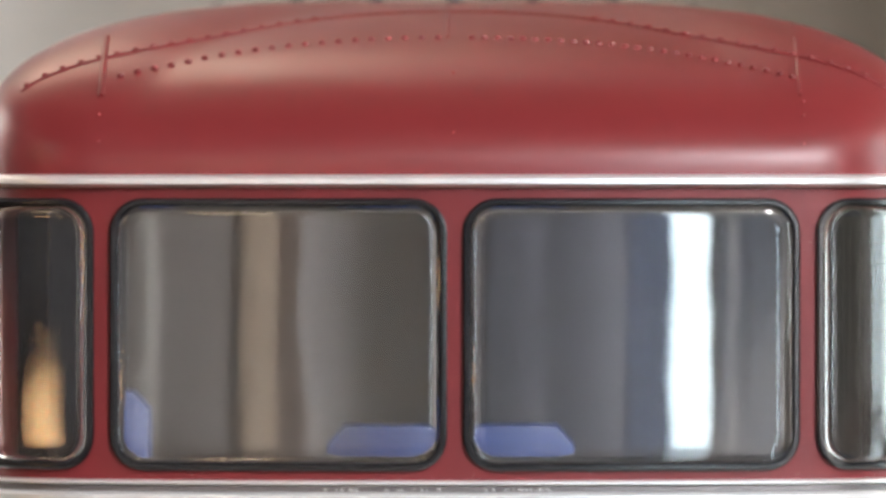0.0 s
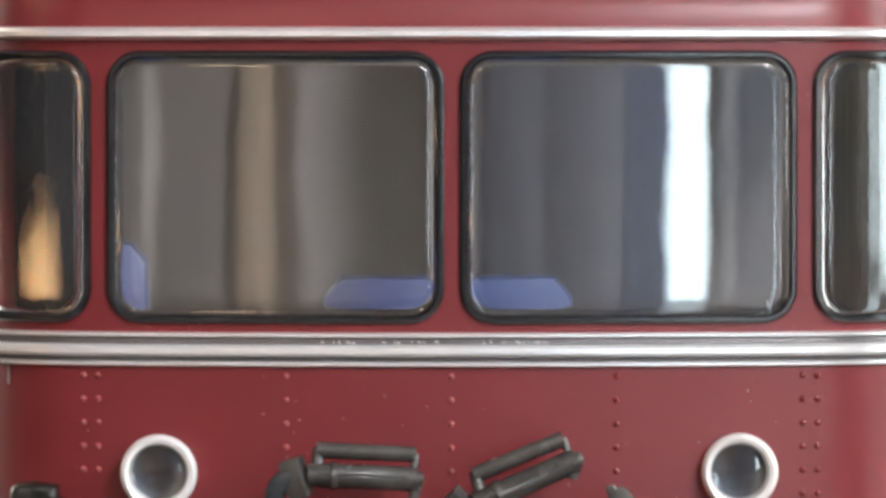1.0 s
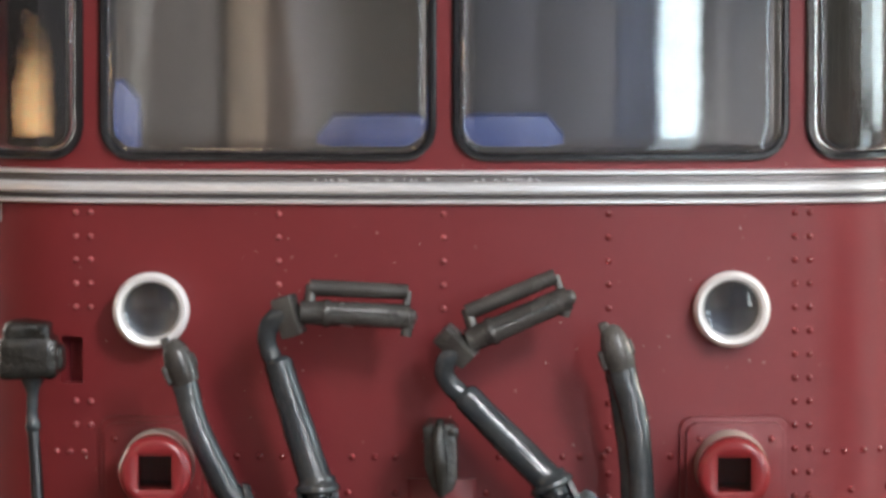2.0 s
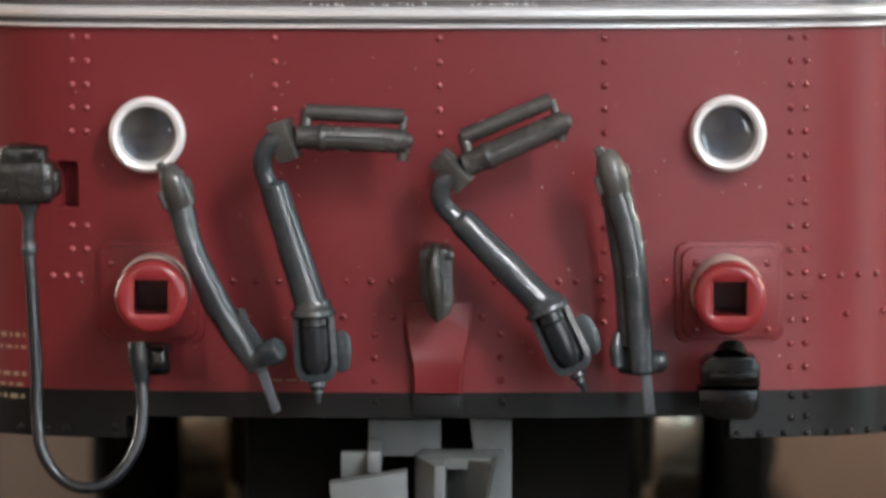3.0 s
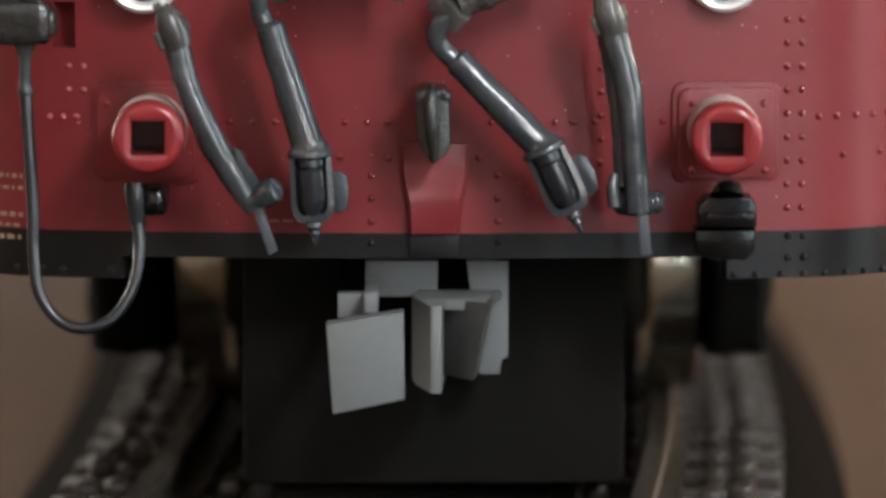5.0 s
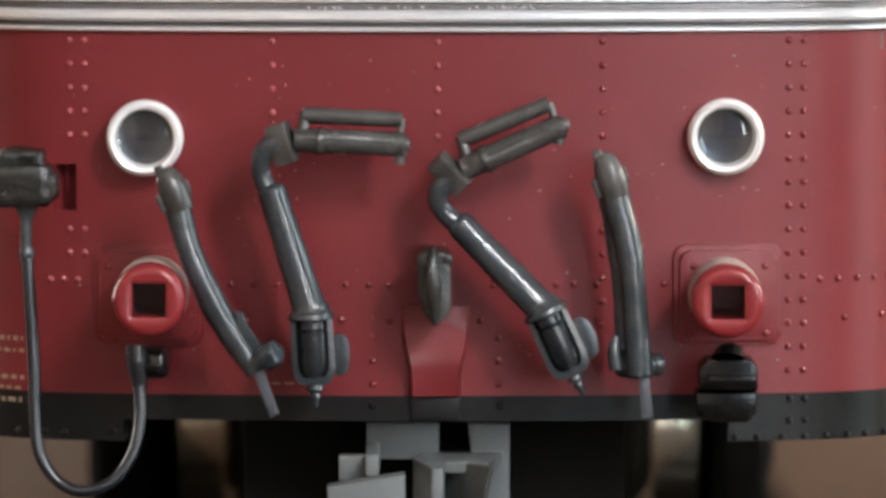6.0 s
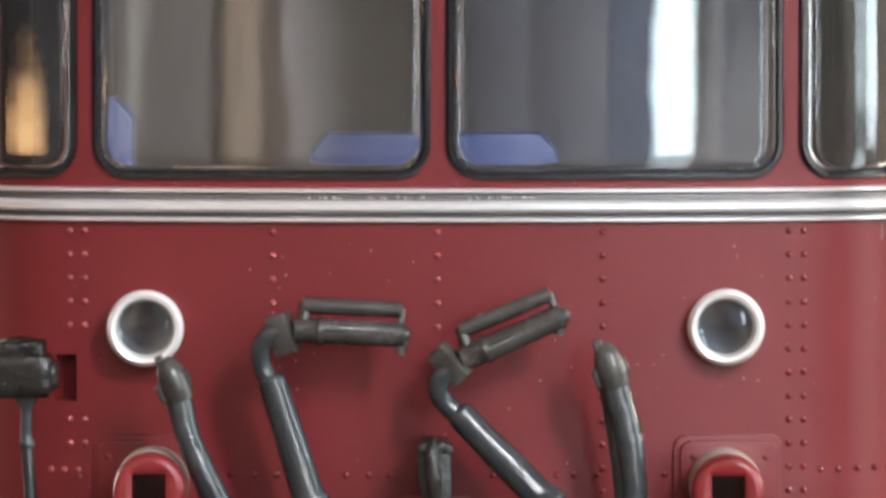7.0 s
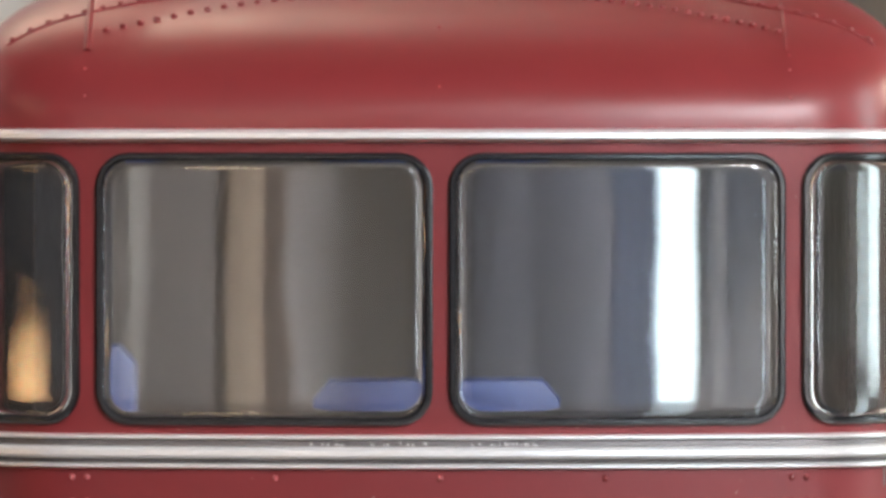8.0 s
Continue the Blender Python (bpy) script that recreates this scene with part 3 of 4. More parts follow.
# headlamps
for s, z in RINGS:
    c = wrap(s, z)
    lamp_ring = part("headlamp_ring", lathe([(1.02, 0.9), (1.02, -0.1), (1.30, -0.1), (1.34, -0.5), (1.30, -0.85), (1.18, -0.98), (1.04, -0.92), (0.96, -0.6), (0.93, 0.9)], c, closed=True), CHROME, bus, "bright white-metal headlamp ring")
    lens = part("lens", lathe([(0.95, 0.3), (0.95, 0.02), (0.8, -0.02), (0.5, -0.05), (0.2, -0.06), (0.02, -0.06)], c), LENS, lamp_ring)
    lens.visible_shadow = False
    part("reflector", lathe([(0.94, 0.32), (0.86, 0.55), (0.72, 0.82), (0.5, 1.05), (0.25, 1.18), (0.02, 1.22)], c), DISH, lamp_ring)

# lower edge strip: a narrow one in the middle and deeper ones at the sides
SIDE_LOW = 7.06
part("lower_strip", wrap_all(thick(cut(sheet([(-11.0, STRIP_LOW), (10.1, STRIP_LOW), (10.1, Z_RED), (-11.0, Z_RED)])), 0.9)), STRIP, bus, "black lower edge strip")
for k in (-1, 1):
    a, b = (10.1, S2 + 90) if k > 0 else (-S2 - 90, -11.0)
    part("lower_strip", wrap_all(thick(cut(sheet([(a, SIDE_LOW), (b, SIDE_LOW), (b, Z_RED), (a, Z_RED)])), 0.9)), STRIP, bus, "black lower edge strip")

# buffers
for c, plate_c in (((-9.87, -5.00, 12.31), (-10.08, 12.20)), ((9.89, -5.00, 12.25), (10.06, 12.20))):
    s, z = plate_c
    base = wrap(s, z)
    mount = part("buffer_plate", wrap_all(plate(round_rect(s - 1.9, s + 1.9, z - 1.78, z + 1.72, 0.4), -0.17, 0.2, 0.1)), RED, bus)
    part("raised_plate", wrap_all(plate(round_rect(s - 1.7, s + 1.7, z - 1.58, z + 1.52, 0.34), -0.36, -0.1, 0.12)), RED, mount)
    bx, bz = c[0], c[2]
    part("collar", lathe([(1.22, 0.3), (1.27, -1.6), (1.24, -3.3), (1.2, -3.45), (0.62 * 1.42, -3.45), (0.62 * 1.42, 0.3)], (bx, base.y, bz), closed=True), GREY_EDGE, mount, "pale worn collar")
    sleeve = hoop([(round_rect(-1.24, 1.24, -1.24, 1.24, 1.238, 9), 0), (round_rect(-1.26, 1.26, -1.26, 1.26, 1.258, 9), 1.15), (round_rect(-1.23, 1.23, -1.23, 1.23, 1.228, 9), 1.32), (round_rect(-1.15, 1.15, -1.15, 1.15, 1.148, 9), 1.45), (round_rect(-1.03, 1.03, -1.03, 1.03, 1.028, 9), 1.5),
                   (round_rect(-0.66, 0.66, -0.66, 0.66, 0.08, 9), 1.5), (round_rect(-0.58, 0.58, -0.58, 0.58, 0.05, 9), 1.44), (round_rect(-0.57, 0.57, -0.57, 0.57, 0.05, 9), 1.3), (round_rect(-0.57, 0.57, -0.57, 0.57, 0.05, 9), -2.9)])
    bmesh.ops.translate(sleeve, verts=sleeve.verts[:], vec=(bx, base.y - 3.4, bz))
    part("sleeve", sleeve, RED_PLUG, mount, "red buffer sleeve with an empty square socket")
    part("socket_floor", boxed((bx - 0.58, base.y - 0.7, bz - 0.58), (bx + 0.58, base.y - 0.4, bz + 0.58)), RED_PLUG, mount)


# ---- pieces that share a mesh ----
def shared(name, bm, material, smooth=True):
    me = bpy.data.meshes.new(name)
    bmesh.ops.recalc_face_normals(bm, faces=bm.faces[:])
    for v in bm.verts:
        v.co *= MM
    bm.to_mesh(me)
    bm.free()
    if smooth:
        me.shade_smooth()
    me.materials.append(material)
    return me


def piece(name, me, parent, at, normal=None, turn=0.0):
    ob = new(name, me)
    ob.parent = parent
    q = Vector(normal).to_track_quat("-Y", "Z").to_matrix().to_4x4() if normal is not None else pose(0, 0, 0, 0, 0, turn)
    ob.matrix_local = Matrix.Translation((Vector(at) - ORG[parent.name]) * MM) @ q
    return ob


def dome(r, h):
    return lathe([(r * 1.05, 0.05), (r, -h * 0.2), (r * 0.8, -h * 0.65), (r * 0.45, -h * 0.93), (0.01, -h)], (0, 0, 0), seg=10)


# ---- hoses, hook and sockets on the front ----
def swing(top, tip):
    """The frame of a fitting: from top towards tip in the plane of the face."""
    a, b = Vector(top), Vector(tip)
    k = (b - a).normalized()
    y = Vector((0, 1, 0))
    x = k.cross(y).normalized()
    y = x.cross(k)
    return Matrix.Translation(a) @ Matrix((x, y, k)).transposed().to_4x4()


def turned(profile, m, seg=24):
    bm = lathe(profile, (0, 0, 0), "z", seg)
    bmesh.ops.transform(bm, matrix=m, verts=bm.verts[:])
    return bm


def brake_hose(elbow, grip0, grip1, rod0, rod1, block, block_turn, barrel0, barrel1, tip):
    """An upright barrel with a fork below, an elbow above and a double grip bar."""
    hose = part("brake_hose", tubed([barrel0, (Vector(barrel0) * 0.6 + Vector(barrel1) * 0.4)[:], barrel1], [0.50, 0.54, 0.58], 20, 4), HOSE, bus, "dark grey moulded brake hose")
    b0, b1 = Vector(barrel0), Vector(barrel1)
    lean = Vector((0.12, -0.97, 0.0))
    part("mould_seam", tubed([(b0.lerp(b1, t) + lean * (0.44 + 0.12 * t))[:] for t in (0.03, 0.35, 0.7, 0.98)], [0.05, 0.06, 0.05, 0.06], 8, 3), HOSE, hose)
    part("shoulder", turned([(0.30, -0.22), (0.40, -0.16), (0.47, -0.06), (0.50, 0.08), (0.50, 0.3)], swing(barrel0, barrel1)), HOSE, hose)
    part("elbow", tubed(elbow, [0.38, 0.37, 0.36, 0.35, 0.35], 18, 6), HOSE, hose)
    bm = boxed((-0.38, -0.40, -0.72), (0.38, 0.40, 0.72), 0.12)
    bmesh.ops.transform(bm, matrix=Matrix.Translation(block) @ pose(0, 0, 0, 0, block_turn, 0) @ pose(0, 0, 0, 0, 0, -22), verts=bm.verts[:])
    part("union_block", bm, GRIP, hose)
    g0, g1, r0, r1 = Vector(grip0), Vector(grip1), Vector(rod0), Vector(rod1)
    bar = tubed([grip0, (g0.lerp(g1, 0.2))[:], (g0.lerp(g1, 0.22))[:], (g0.lerp(g1, 0.26))[:], (g0.lerp(g1, 0.28))[:], grip1], [0.42, 0.43, 0.49, 0.49, 0.43, 0.42], 18, 1)
    part("grip_bar", bar, GRIP, hose)
    part("mould_seam", tubed([(g0.lerp(g1, t) + Vector((0, -0.43, 0.1)))[:] for t in (0.1, 0.5, 0.9)], [0.045, 0.06, 0.045], 8, 3), GRIP, hose)
    part("upper_rod", tubed([rod0, rod1], [0.29, 0.27], 14, 1), GRIP, hose)
    part("post", tubed([(r0 + (r0 - g0) * 0.12)[:], (g0.lerp(g1, 0.08))[:]], [0.20, 0.22], 14, 1), GRIP, hose)
    part("post", tubed([r1[:], (g1 + (g0 - g1) * 0.05)[:]], [0.13, 0.13], 12, 1), GRIP, hose)
    part("end_knob", lathe([(0.02, -0.27), (0.16, -0.22), (0.26, -0.08), (0.27, 0.08), (0.2, 0.2), (0.02, 0.26)], grip1, "x", 16), GRIP, hose)
    part("nub", tubed([(g1 + Vector((-0.05, 0, -0.2)))[:], (g1 + Vector((-0.15, 0, -0.66)))[:]], [0.2, 0.19], 12, 1), GRIP, hose)
    m = swing(barrel1, tip)
    part("collar", turned([(0.6, -0.35), (0.66, -0.1), (0.78, 0.0), (0.80, 0.14), (0.74, 0.2), (0.66, 0.24)], m), HOSE, hose)
    part("plug", turned([(0.55, 0.2), (0.56, 0.5), (0.50, 0.55), (0.56, 0.62), (0.56, 1.6), (0.50, 1.95), (0.38, 2.2)], m), PLUG, hose)
    # open fork round the plug
    fork = bmesh.new()
    outer = [(-0.72, 0.2), (-0.74, 1.85), (-0.66, 2.22), (-0.46, 2.42), (0.46, 2.42), (0.66, 2.22), (0.74, 1.85), (0.72, 0.2)]
    inner = [(-0.53, 0.2), (-0.54, 1.75), (-0.48, 2.02), (-0.34, 2.16), (0.34, 2.16), (0.48, 2.02), (0.54, 1.75), (0.53, 0.2)]
    rows = [[fork.verts.new((x, y, z)) for x, z in line] for line, y in ((outer, -0.32), (inner, -0.38), (inner, 0.35), (outer, 0.35))]
    for a, b in zip(rows, rows[1:] + rows[:1]):
        for k in range(len(outer) - 1):
            fork.faces.new((a[k], a[k + 1], b[k + 1], b[k]))
    bmesh.ops.transform(fork, matrix=m, verts=fork.verts[:])
    part("fork", fork, HOSE, hose)
    w = plate([(0.7, 0.75), (1.0, 0.7), (1.22, 0.95), (1.28, 1.5), (1.15, 2.05), (0.85, 2.2), (0.66, 2.1)], -0.05, 0.35, 0.08)
    bmesh.ops.transform(w, matrix=m, verts=w.verts[:])
    part("wing", w, HOSE, hose)
    part("spigot", turned([(0.3, 2.45), (0.32, 2.6), (0.18, 2.72), (0.2, 2.85), (0.13, 2.92), (0.1, 3.15), (0.05, 3.22)], m, 14), HOSE, hose)


brake_hose([(-5.25, -2.40, 17.75), (-5.77, -2.40, 17.51), (-6.06, -2.30, 17.02), (-6.03, -2.20, 16.44), (-5.74, -2.20, 15.84)],
           (-4.95, -2.40, 17.71), (-1.18, -2.40, 17.55), (-4.61, -2.20, 18.55), (-1.24, -2.20, 18.40), (-5.33, -2.40, 17.58), -17,
           (-5.70, -2.20, 15.95), (-4.36, -2.40, 11.73), (-4.19, -2.40, 8.58))
brake_hose([(0.58, -2.40, 16.51), (0.12, -2.40, 16.12), (-0.00, -2.30, 15.65), (0.23, -2.20, 15.21), (0.70, -2.20, 14.75)],
           (0.81, -2.40, 16.70), (4.26, -2.40, 18.21), (0.76, -2.20, 17.68), (3.81, -2.20, 18.94), (0.40, -2.40, 16.56), -46,
           (0.74, -2.20, 14.79), (3.64, -2.40, 11.85), (5.00, -2.40, 8.93))


def coupling_hose(arm, radii, ends, fin):
    """A curved hose with a blocky clamp and a small lug at its top."""
    hose = part("coupling_hose", tubed(arm, radii, 20, 9), HOSE, bus, "dark grey curved coupling hose")
    m = swing(*ends)
    part("cap", turned([(0.16, -0.34), (0.33, -0.22), (0.45, 0.05), (0.52, 0.40), (0.55, 0.75), (0.50, 1.10), (0.44, 1.25)], m), GRIP, hose, "dusty rounded cap")
    for name, lo, hi, amount in (("nib", (-0.34, -0.24, -0.50), (-0.02, 0.16, 0.3), 0.04), ("ear", (-0.66, -0.20, 0.42), (-0.34, 0.25, 1.12), 0.04), ("ear", (0.40, -0.20, 0.30), (0.60, 0.25, 0.82), 0.04)):
        bm = lump(lo, hi, amount, 1.6, 7)
        bmesh.ops.transform(bm, matrix=m, verts=bm.verts[:])
        part(name, bm, GRIP, hose)
    part("fin", tubed(fin, [0.28] * len(fin), 10, 5), HOSE, hose)
    return hose


left = coupling_hose([(-9.22, -2.40, 16.25), (-8.87, -2.40, 15.15), (-8.56, -2.50, 14.07), (-8.09, -2.60, 12.91), (-7.44, -2.60, 11.67), (-6.74, -2.60, 10.54), (-6.22, -2.60, 9.76)], [0.46, 0.45, 0.43, 0.45, 0.45, 0.44, 0.36],
                     ((-9.27, -2.50, 16.44), (-8.83, -2.50, 15.39)), [(-8.99, -2.20, 15.37), (-8.61, -2.20, 13.82), (-7.84, -2.20, 11.87), (-6.91, -2.20, 10.41)])
part("cross_fitting", tubed([(-6.39, -2.70, 10.04), (-6.00, -2.90, 10.23), (-5.96, -2.90, 10.25), (-5.65, -3.10, 10.43), (-5.51, -3.15, 10.49), (-5.43, -3.20, 10.53)], [0.34, 0.36, 0.47, 0.49, 0.43, 0.25], 18, 1), HOSE, left)
part("bracket", plate([(-6.95, 11.88), (-6.66, 11.81), (-6.54, 11.30), (-6.00, 10.68), (-6.23, 10.29), (-6.81, 11.15)], -2.95, -2.2, 0.07), HOSE, left)
part("strap", plate([(-6.36, 9.79), (-6.01, 9.93), (-5.47, 8.34), (-5.76, 8.18)], -2.65, -2.45, 0.05), COUPLER_DARK, left, "grey strap end")
right = coupling_hose([(5.85, -2.40, 16.55), (6.12, -2.40, 15.58), (6.47, -2.50, 14.32), (6.66, -2.60, 13.07), (6.78, -2.60, 11.51), (6.92, -2.55, 9.65)], [0.48, 0.49, 0.48, 0.44, 0.43, 0.42],
                      ((5.73, -2.50, 16.94), (6.04, -2.50, 15.93)), [(5.74, -2.10, 15.85), (6.01, -2.10, 14.39), (6.27, -2.10, 12.45), (6.37, -2.10, 10.50)])
part("foot", tubed([(6.05, -1.80, 9.94), (6.17, -1.80, 9.94), (6.40, -1.90, 9.97), (6.82, -2.00, 9.98), (7.25, -1.90, 9.93), (7.45, -1.80, 9.90)], [0.2, 0.4, 0.48, 0.52, 0.46, 0.3], 20, 3), HOSE, right)
part("foot_knob", lathe([(0.02, -0.3), (0.28, -0.25), (0.4, -0.05), (0.4, 0.1), (0.3, 0.3), (0.02, 0.32)], (7.50, -1.90, 9.95), "x", 16), HOSE, right)
part("lug", tubed([(6.09, -2.40, 10.95), (6.03, -2.50, 10.44), (6.09, -2.50, 9.83)], [0.14, 0.22, 0.24], 12, 4), HOSE, right)
part("strap", plate([(6.88, 9.56), (7.23, 9.56), (7.37, 8.20), (7.00, 8.18)], -2.6, -2.4, 0.05), COUPLER_DARK, right, "grey strap end")

# draw hook and its plate
hook = part("draw_hook", plate([(-0.74, 13.64), (-0.54, 13.95), (0.27, 13.91), (0.46, 13.68), (0.48, 12.03), (0.31, 11.62), (-0.14, 11.31), (-0.50, 11.74), (-0.72, 12.51)], -3.0, 0.1, 0.22), OLIVE, bus, "dark grey draw hook")
part("ridge", tubed([(-0.16, -2.90, 14.02), (-0.23, -3.15, 13.49), (-0.14, -3.20, 12.53), (-0.10, -3.00, 11.45)], [0.14, 0.24, 0.26, 0.14], 12, 5), OLIVE, hook)
part("shoulder", boxed((-0.75, -3.15, 13.41), (-0.35, -1.50, 13.83), 0.08), OLIVE, hook)
part("shoulder", boxed((0.12, -3.15, 13.49), (0.50, -1.50, 13.81), 0.08), OLIVE, hook)
bm = bmesh.new()
rows = []
for (sl, z), (sr, _), out in (((-1.25, 11.83), (1.09, 11.83), 0.13), ((-1.25, 11.32), (1.09, 11.32), 0.14), ((-1.25, 10.89), (1.07, 10.89), 0.17), ((-1.17, 10.45), (1.00, 10.45), 0.29), ((-1.08, 10.10), (0.90, 10.10), 0.40), ((-1.00, 9.75), (0.82, 9.75), 0.42), ((-0.96, 9.24), (0.76, 9.24), 0.35), ((-0.96, 8.73), (0.76, 8.73), 0.30)):
    rows.append([bm.verts.new(wrap(sl + (sr - sl) * t, z, o)) for t, o in ((0, -0.1), (0, out * 1.0), (0.05, out * 1.6), (0.5, out * 1.3), (0.95, out * 1.6), (1, out * 1.0), (1, -0.1))])
for a, b in zip(rows, rows[1:]):
    for k in range(6):
        bm.faces.new((a[k], a[k + 1], b[k + 1], b[k]))
bm.faces.new(rows[0]), bm.faces.new(rows[-1])
part("hook_plate", bm, RED, bus)

part("hook_plate_foot", wrap_all(plate([(-0.96, 8.69), (0.76, 8.69), (0.74, 7.86), (-0.94, 7.86)], -0.17, 0.1, 0.08)), STRIP, bus)

# jumper cable with its plugs
plug = part("cable_plug", lump((-15.27, -3.00, 15.42), (-13.23, -0.90, 16.89), 0.07, 1.4, 9), WORN_BLACK, bus, "glossy black cable plug, lumpy and dusty")
part("cap", lump((-15.08, -2.80, 16.38), (-13.45, -1.10, 17.41), 0.12, 1.5, 6.0), WORN_BLACK, plug)
part("lug", lump((-13.74, -2.60, 15.59), (-13.00, -0.90, 16.65), 0.06, 1.4, 3.5), WORN_BLACK, plug)
part("boot", tubed([(-14.14, -2.30, 15.57), (-14.12, -2.30, 15.30), (-14.12, -2.30, 14.87), (-14.13, -2.30, 14.02), (-14.11, -2.30, 13.90), (-14.11, -2.30, 13.71), (-14.11, -2.30, 13.59)], [0.44, 0.38, 0.21, 0.20, 0.27, 0.27, 0.2], 16, 3), HOSE, plug)
part("cable", tubed([(-14.11, -2.30, 13.67), (-13.99, -2.40, 12.08), (-13.86, -2.50, 9.76), (-13.84, -2.60, 8.21), (-13.65, -2.80, 6.90), (-13.00, -2.90, 5.98), (-12.13, -3.00, 5.68), (-11.16, -2.90, 6.02), (-10.47, -2.70, 6.97), (-10.23, -2.40, 8.19), (-10.27, -2.10, 9.41)], [0.21, 0.22, 0.22, 0.21, 0.21, 0.20, 0.20, 0.20, 0.20, 0.21, 0.25], 16, 8), PLUG, plug)
part("end_sleeve", tubed([(-10.27, -2.10, 9.14), (-10.29, -2.10, 9.49), (-10.35, -2.10, 10.11), (-10.37, -2.00, 10.57)], [0.26, 0.32, 0.38, 0.40], 16, 3), PLUG, plug)
part("end_block", lump((-10.16, -2.40, 9.51), (-9.27, -0.00, 10.50), 0.1, 1.3), BLACK_GLOSS, plug)
sock = part("cable_socket", plate([(8.95, 9.12), (10.98, 9.12), (10.98, 9.84), (10.78, 10.14), (9.22, 10.14), (8.95, 9.84)], -2.6, 0, 0.13), BLACK_GLOSS, bus, "glossy black cable socket")
part("ledge", plate([(9.20, 9.34), (10.92, 9.34), (10.86, 9.62), (9.28, 9.62)], -2.85, -2.4, 0.08), BLACK_GLOSS, sock)
part("lower_half", plate([(8.84, 9.02), (10.94, 9.02), (10.90, 8.30), (10.62, 7.98), (9.55, 7.98), (8.90, 8.20)], -2.45, 0, 0.16), BLACK_GLOSS, sock)
part("knob", tubed([(9.99, -1.80, 10.13), (10.01, -1.70, 10.35), (10.01, -1.60, 10.52), (10.01, -1.60, 10.64)], [0.62, 0.52, 0.42, 0.2], 16, 3), BLACK_GLOSS, sock)

# lettering on the lower corner and beside the hoses, as plain bars
def lettering(s1, z, height, words):
    """A line of unreadable words that ends at s1."""
    at = s1
    for w in words:
        part("lettering_bar", wrap_all(cut(sheet([(at - w, z), (at, z), (at, z + height), (at - w, z + height)], (), 0.008), 0.3)), GOLD, bus)
        at -= w + 0.14


lettering(-14.73, 10.46, 0.16, (0.1, 0.22, 0.12, 0.3, 0.24, 0.3))
lettering(-14.69, 10.06, 0.12, (0.24, 0.12, 0.3, 0.2, 0.4, 0.3))
lettering(-14.69, 9.11, 0.15, (0.2, 0.26, 0.34, 0.2, 0.4))
lettering(-14.84, 8.76, 0.11, (0.3, 0.22, 0.3, 0.4, 0.3))
lettering(-14.79, 8.32, 0.16, (0.14, 0.36, 0.2, 0.6))
lettering(-4.66, 9.10, 0.06, (0.2, 0.35, 0.3))

# close coupler below the buffer beam
head = part("close_coupler", plate([(-2.50, 7.59), (0.02, 7.59), (0.02, 6.33), (-2.50, 6.33)], 2, 2.8, 0.05), COUPLER, bus, "light grey plastic close coupler")
part("rear_plate", plate([(1.04, 7.59), (2.48, 7.59), (2.48, 4.19), (2.21, 4.15), (2.21, 3.61), (1.48, 3.61)], 2, 2.8, 0.05), COUPLER, head)
ZT, ZB = 6.55, 3.54
part("centre_wall", slab([(-0.88, 1), (-0.80, -0.6), (-0.21, -4), (0.15, -4), (0.29, 1)], ZB, ZT, 0.05), COUPLER, head)
part("bridge", slab([(-0.69, 2), (-0.59, -1.4), (0.3, -1.7), (1.70, -2.0), (2.26, 2)], ZT - 0.35, ZT + 0.02, 0.05), COUPLER, head)
jaw = slab([(0.20, 1.2), (0.20, -0.9), (0.55, -1.3), (1.02, -1.9), (1.80, -3.05), (1.95, -1), (1.98, 1.2)], ZB + 0.35, ZT - 0.02, 0.05)
for v in jaw.verts:
    v.co.x -= 0.62 * max(0.0, (ZT - v.co.z) / (ZT - ZB)) * max(0.0, min(1.0, (v.co.x - 0.3) / 1.2))
part("curved_jaw", jaw, COUPLER_SHADED, head, "grey curved jaw, its shade put into the colour")
part("paddle", plate([(-3.77, 6.00), (-1.14, 6.43), (-1.10, 3.45), (-3.55, 2.94)], -5, -3.6, 0.05), COUPLER, head)
part("stem", boxed((-2.49, -3.60, 6.26), (-2.03, 1.50, 6.97), 0.05), COUPLER, head)
part("side_tab", boxed((-3.40, -2.60, 6.01), (-2.51, -1.60, 6.85), 0.05), COUPLER, head)
part("shank", boxed((-0.9, 2.4, 5.2), (1.6, 14, 6.6), 0.1), SHADE, head)

# ---- underframe, wheels ----
part("underframe", boxed((-15.0, 4, 7.6), (15.0, 144, 8.9)), SHADE, bus)
# motor block, made lower and longer in front to stand for shade over sleepers
part("motor_shade_block", boxed((-6.85, 5, -0.6), (6.6, 110, 7.7), 0.3), SHADE, bus)
for y in (33, 102):
    axle = part("wheelset", tubed([(-7.2, y, 5.15), (7.2, y, 5.15)], [0.9, 0.9], 14, 1), STEEL, bus, "shiny metal wheelset")
    for k in (-1, 1):
        part("wheel", lathe([(0.9, 0), (5.85, 0), (5.9, 0.5), (5.3, 0.85), (5.15, 1.1), (5.08, 2.7), (4.8, 2.85), (4.2, 2.85), (4.0, 2.3), (0.9, 2.3)] if k > 0 else [(0.9, 0), (5.85, 0), (5.9, -0.5), (5.3, -0.85), (5.15, -1.1), (5.08, -2.7), (4.8, -2.85), (4.2, -2.85), (4.0, -2.3), (0.9, -2.3)], (k * 7.15, y, 5.15), "x", 48), WHEEL, axle)
        # guard with an added unseen length behind, to block side light from the sleepers
        part("axle_guard", lump((10.0 if k > 0 else -13.4, y - 6, 1.4), (12.8 if k > 0 else -10.0, y + 26, 8.2), 0.25, 0.6, 7), SHADE, bus)

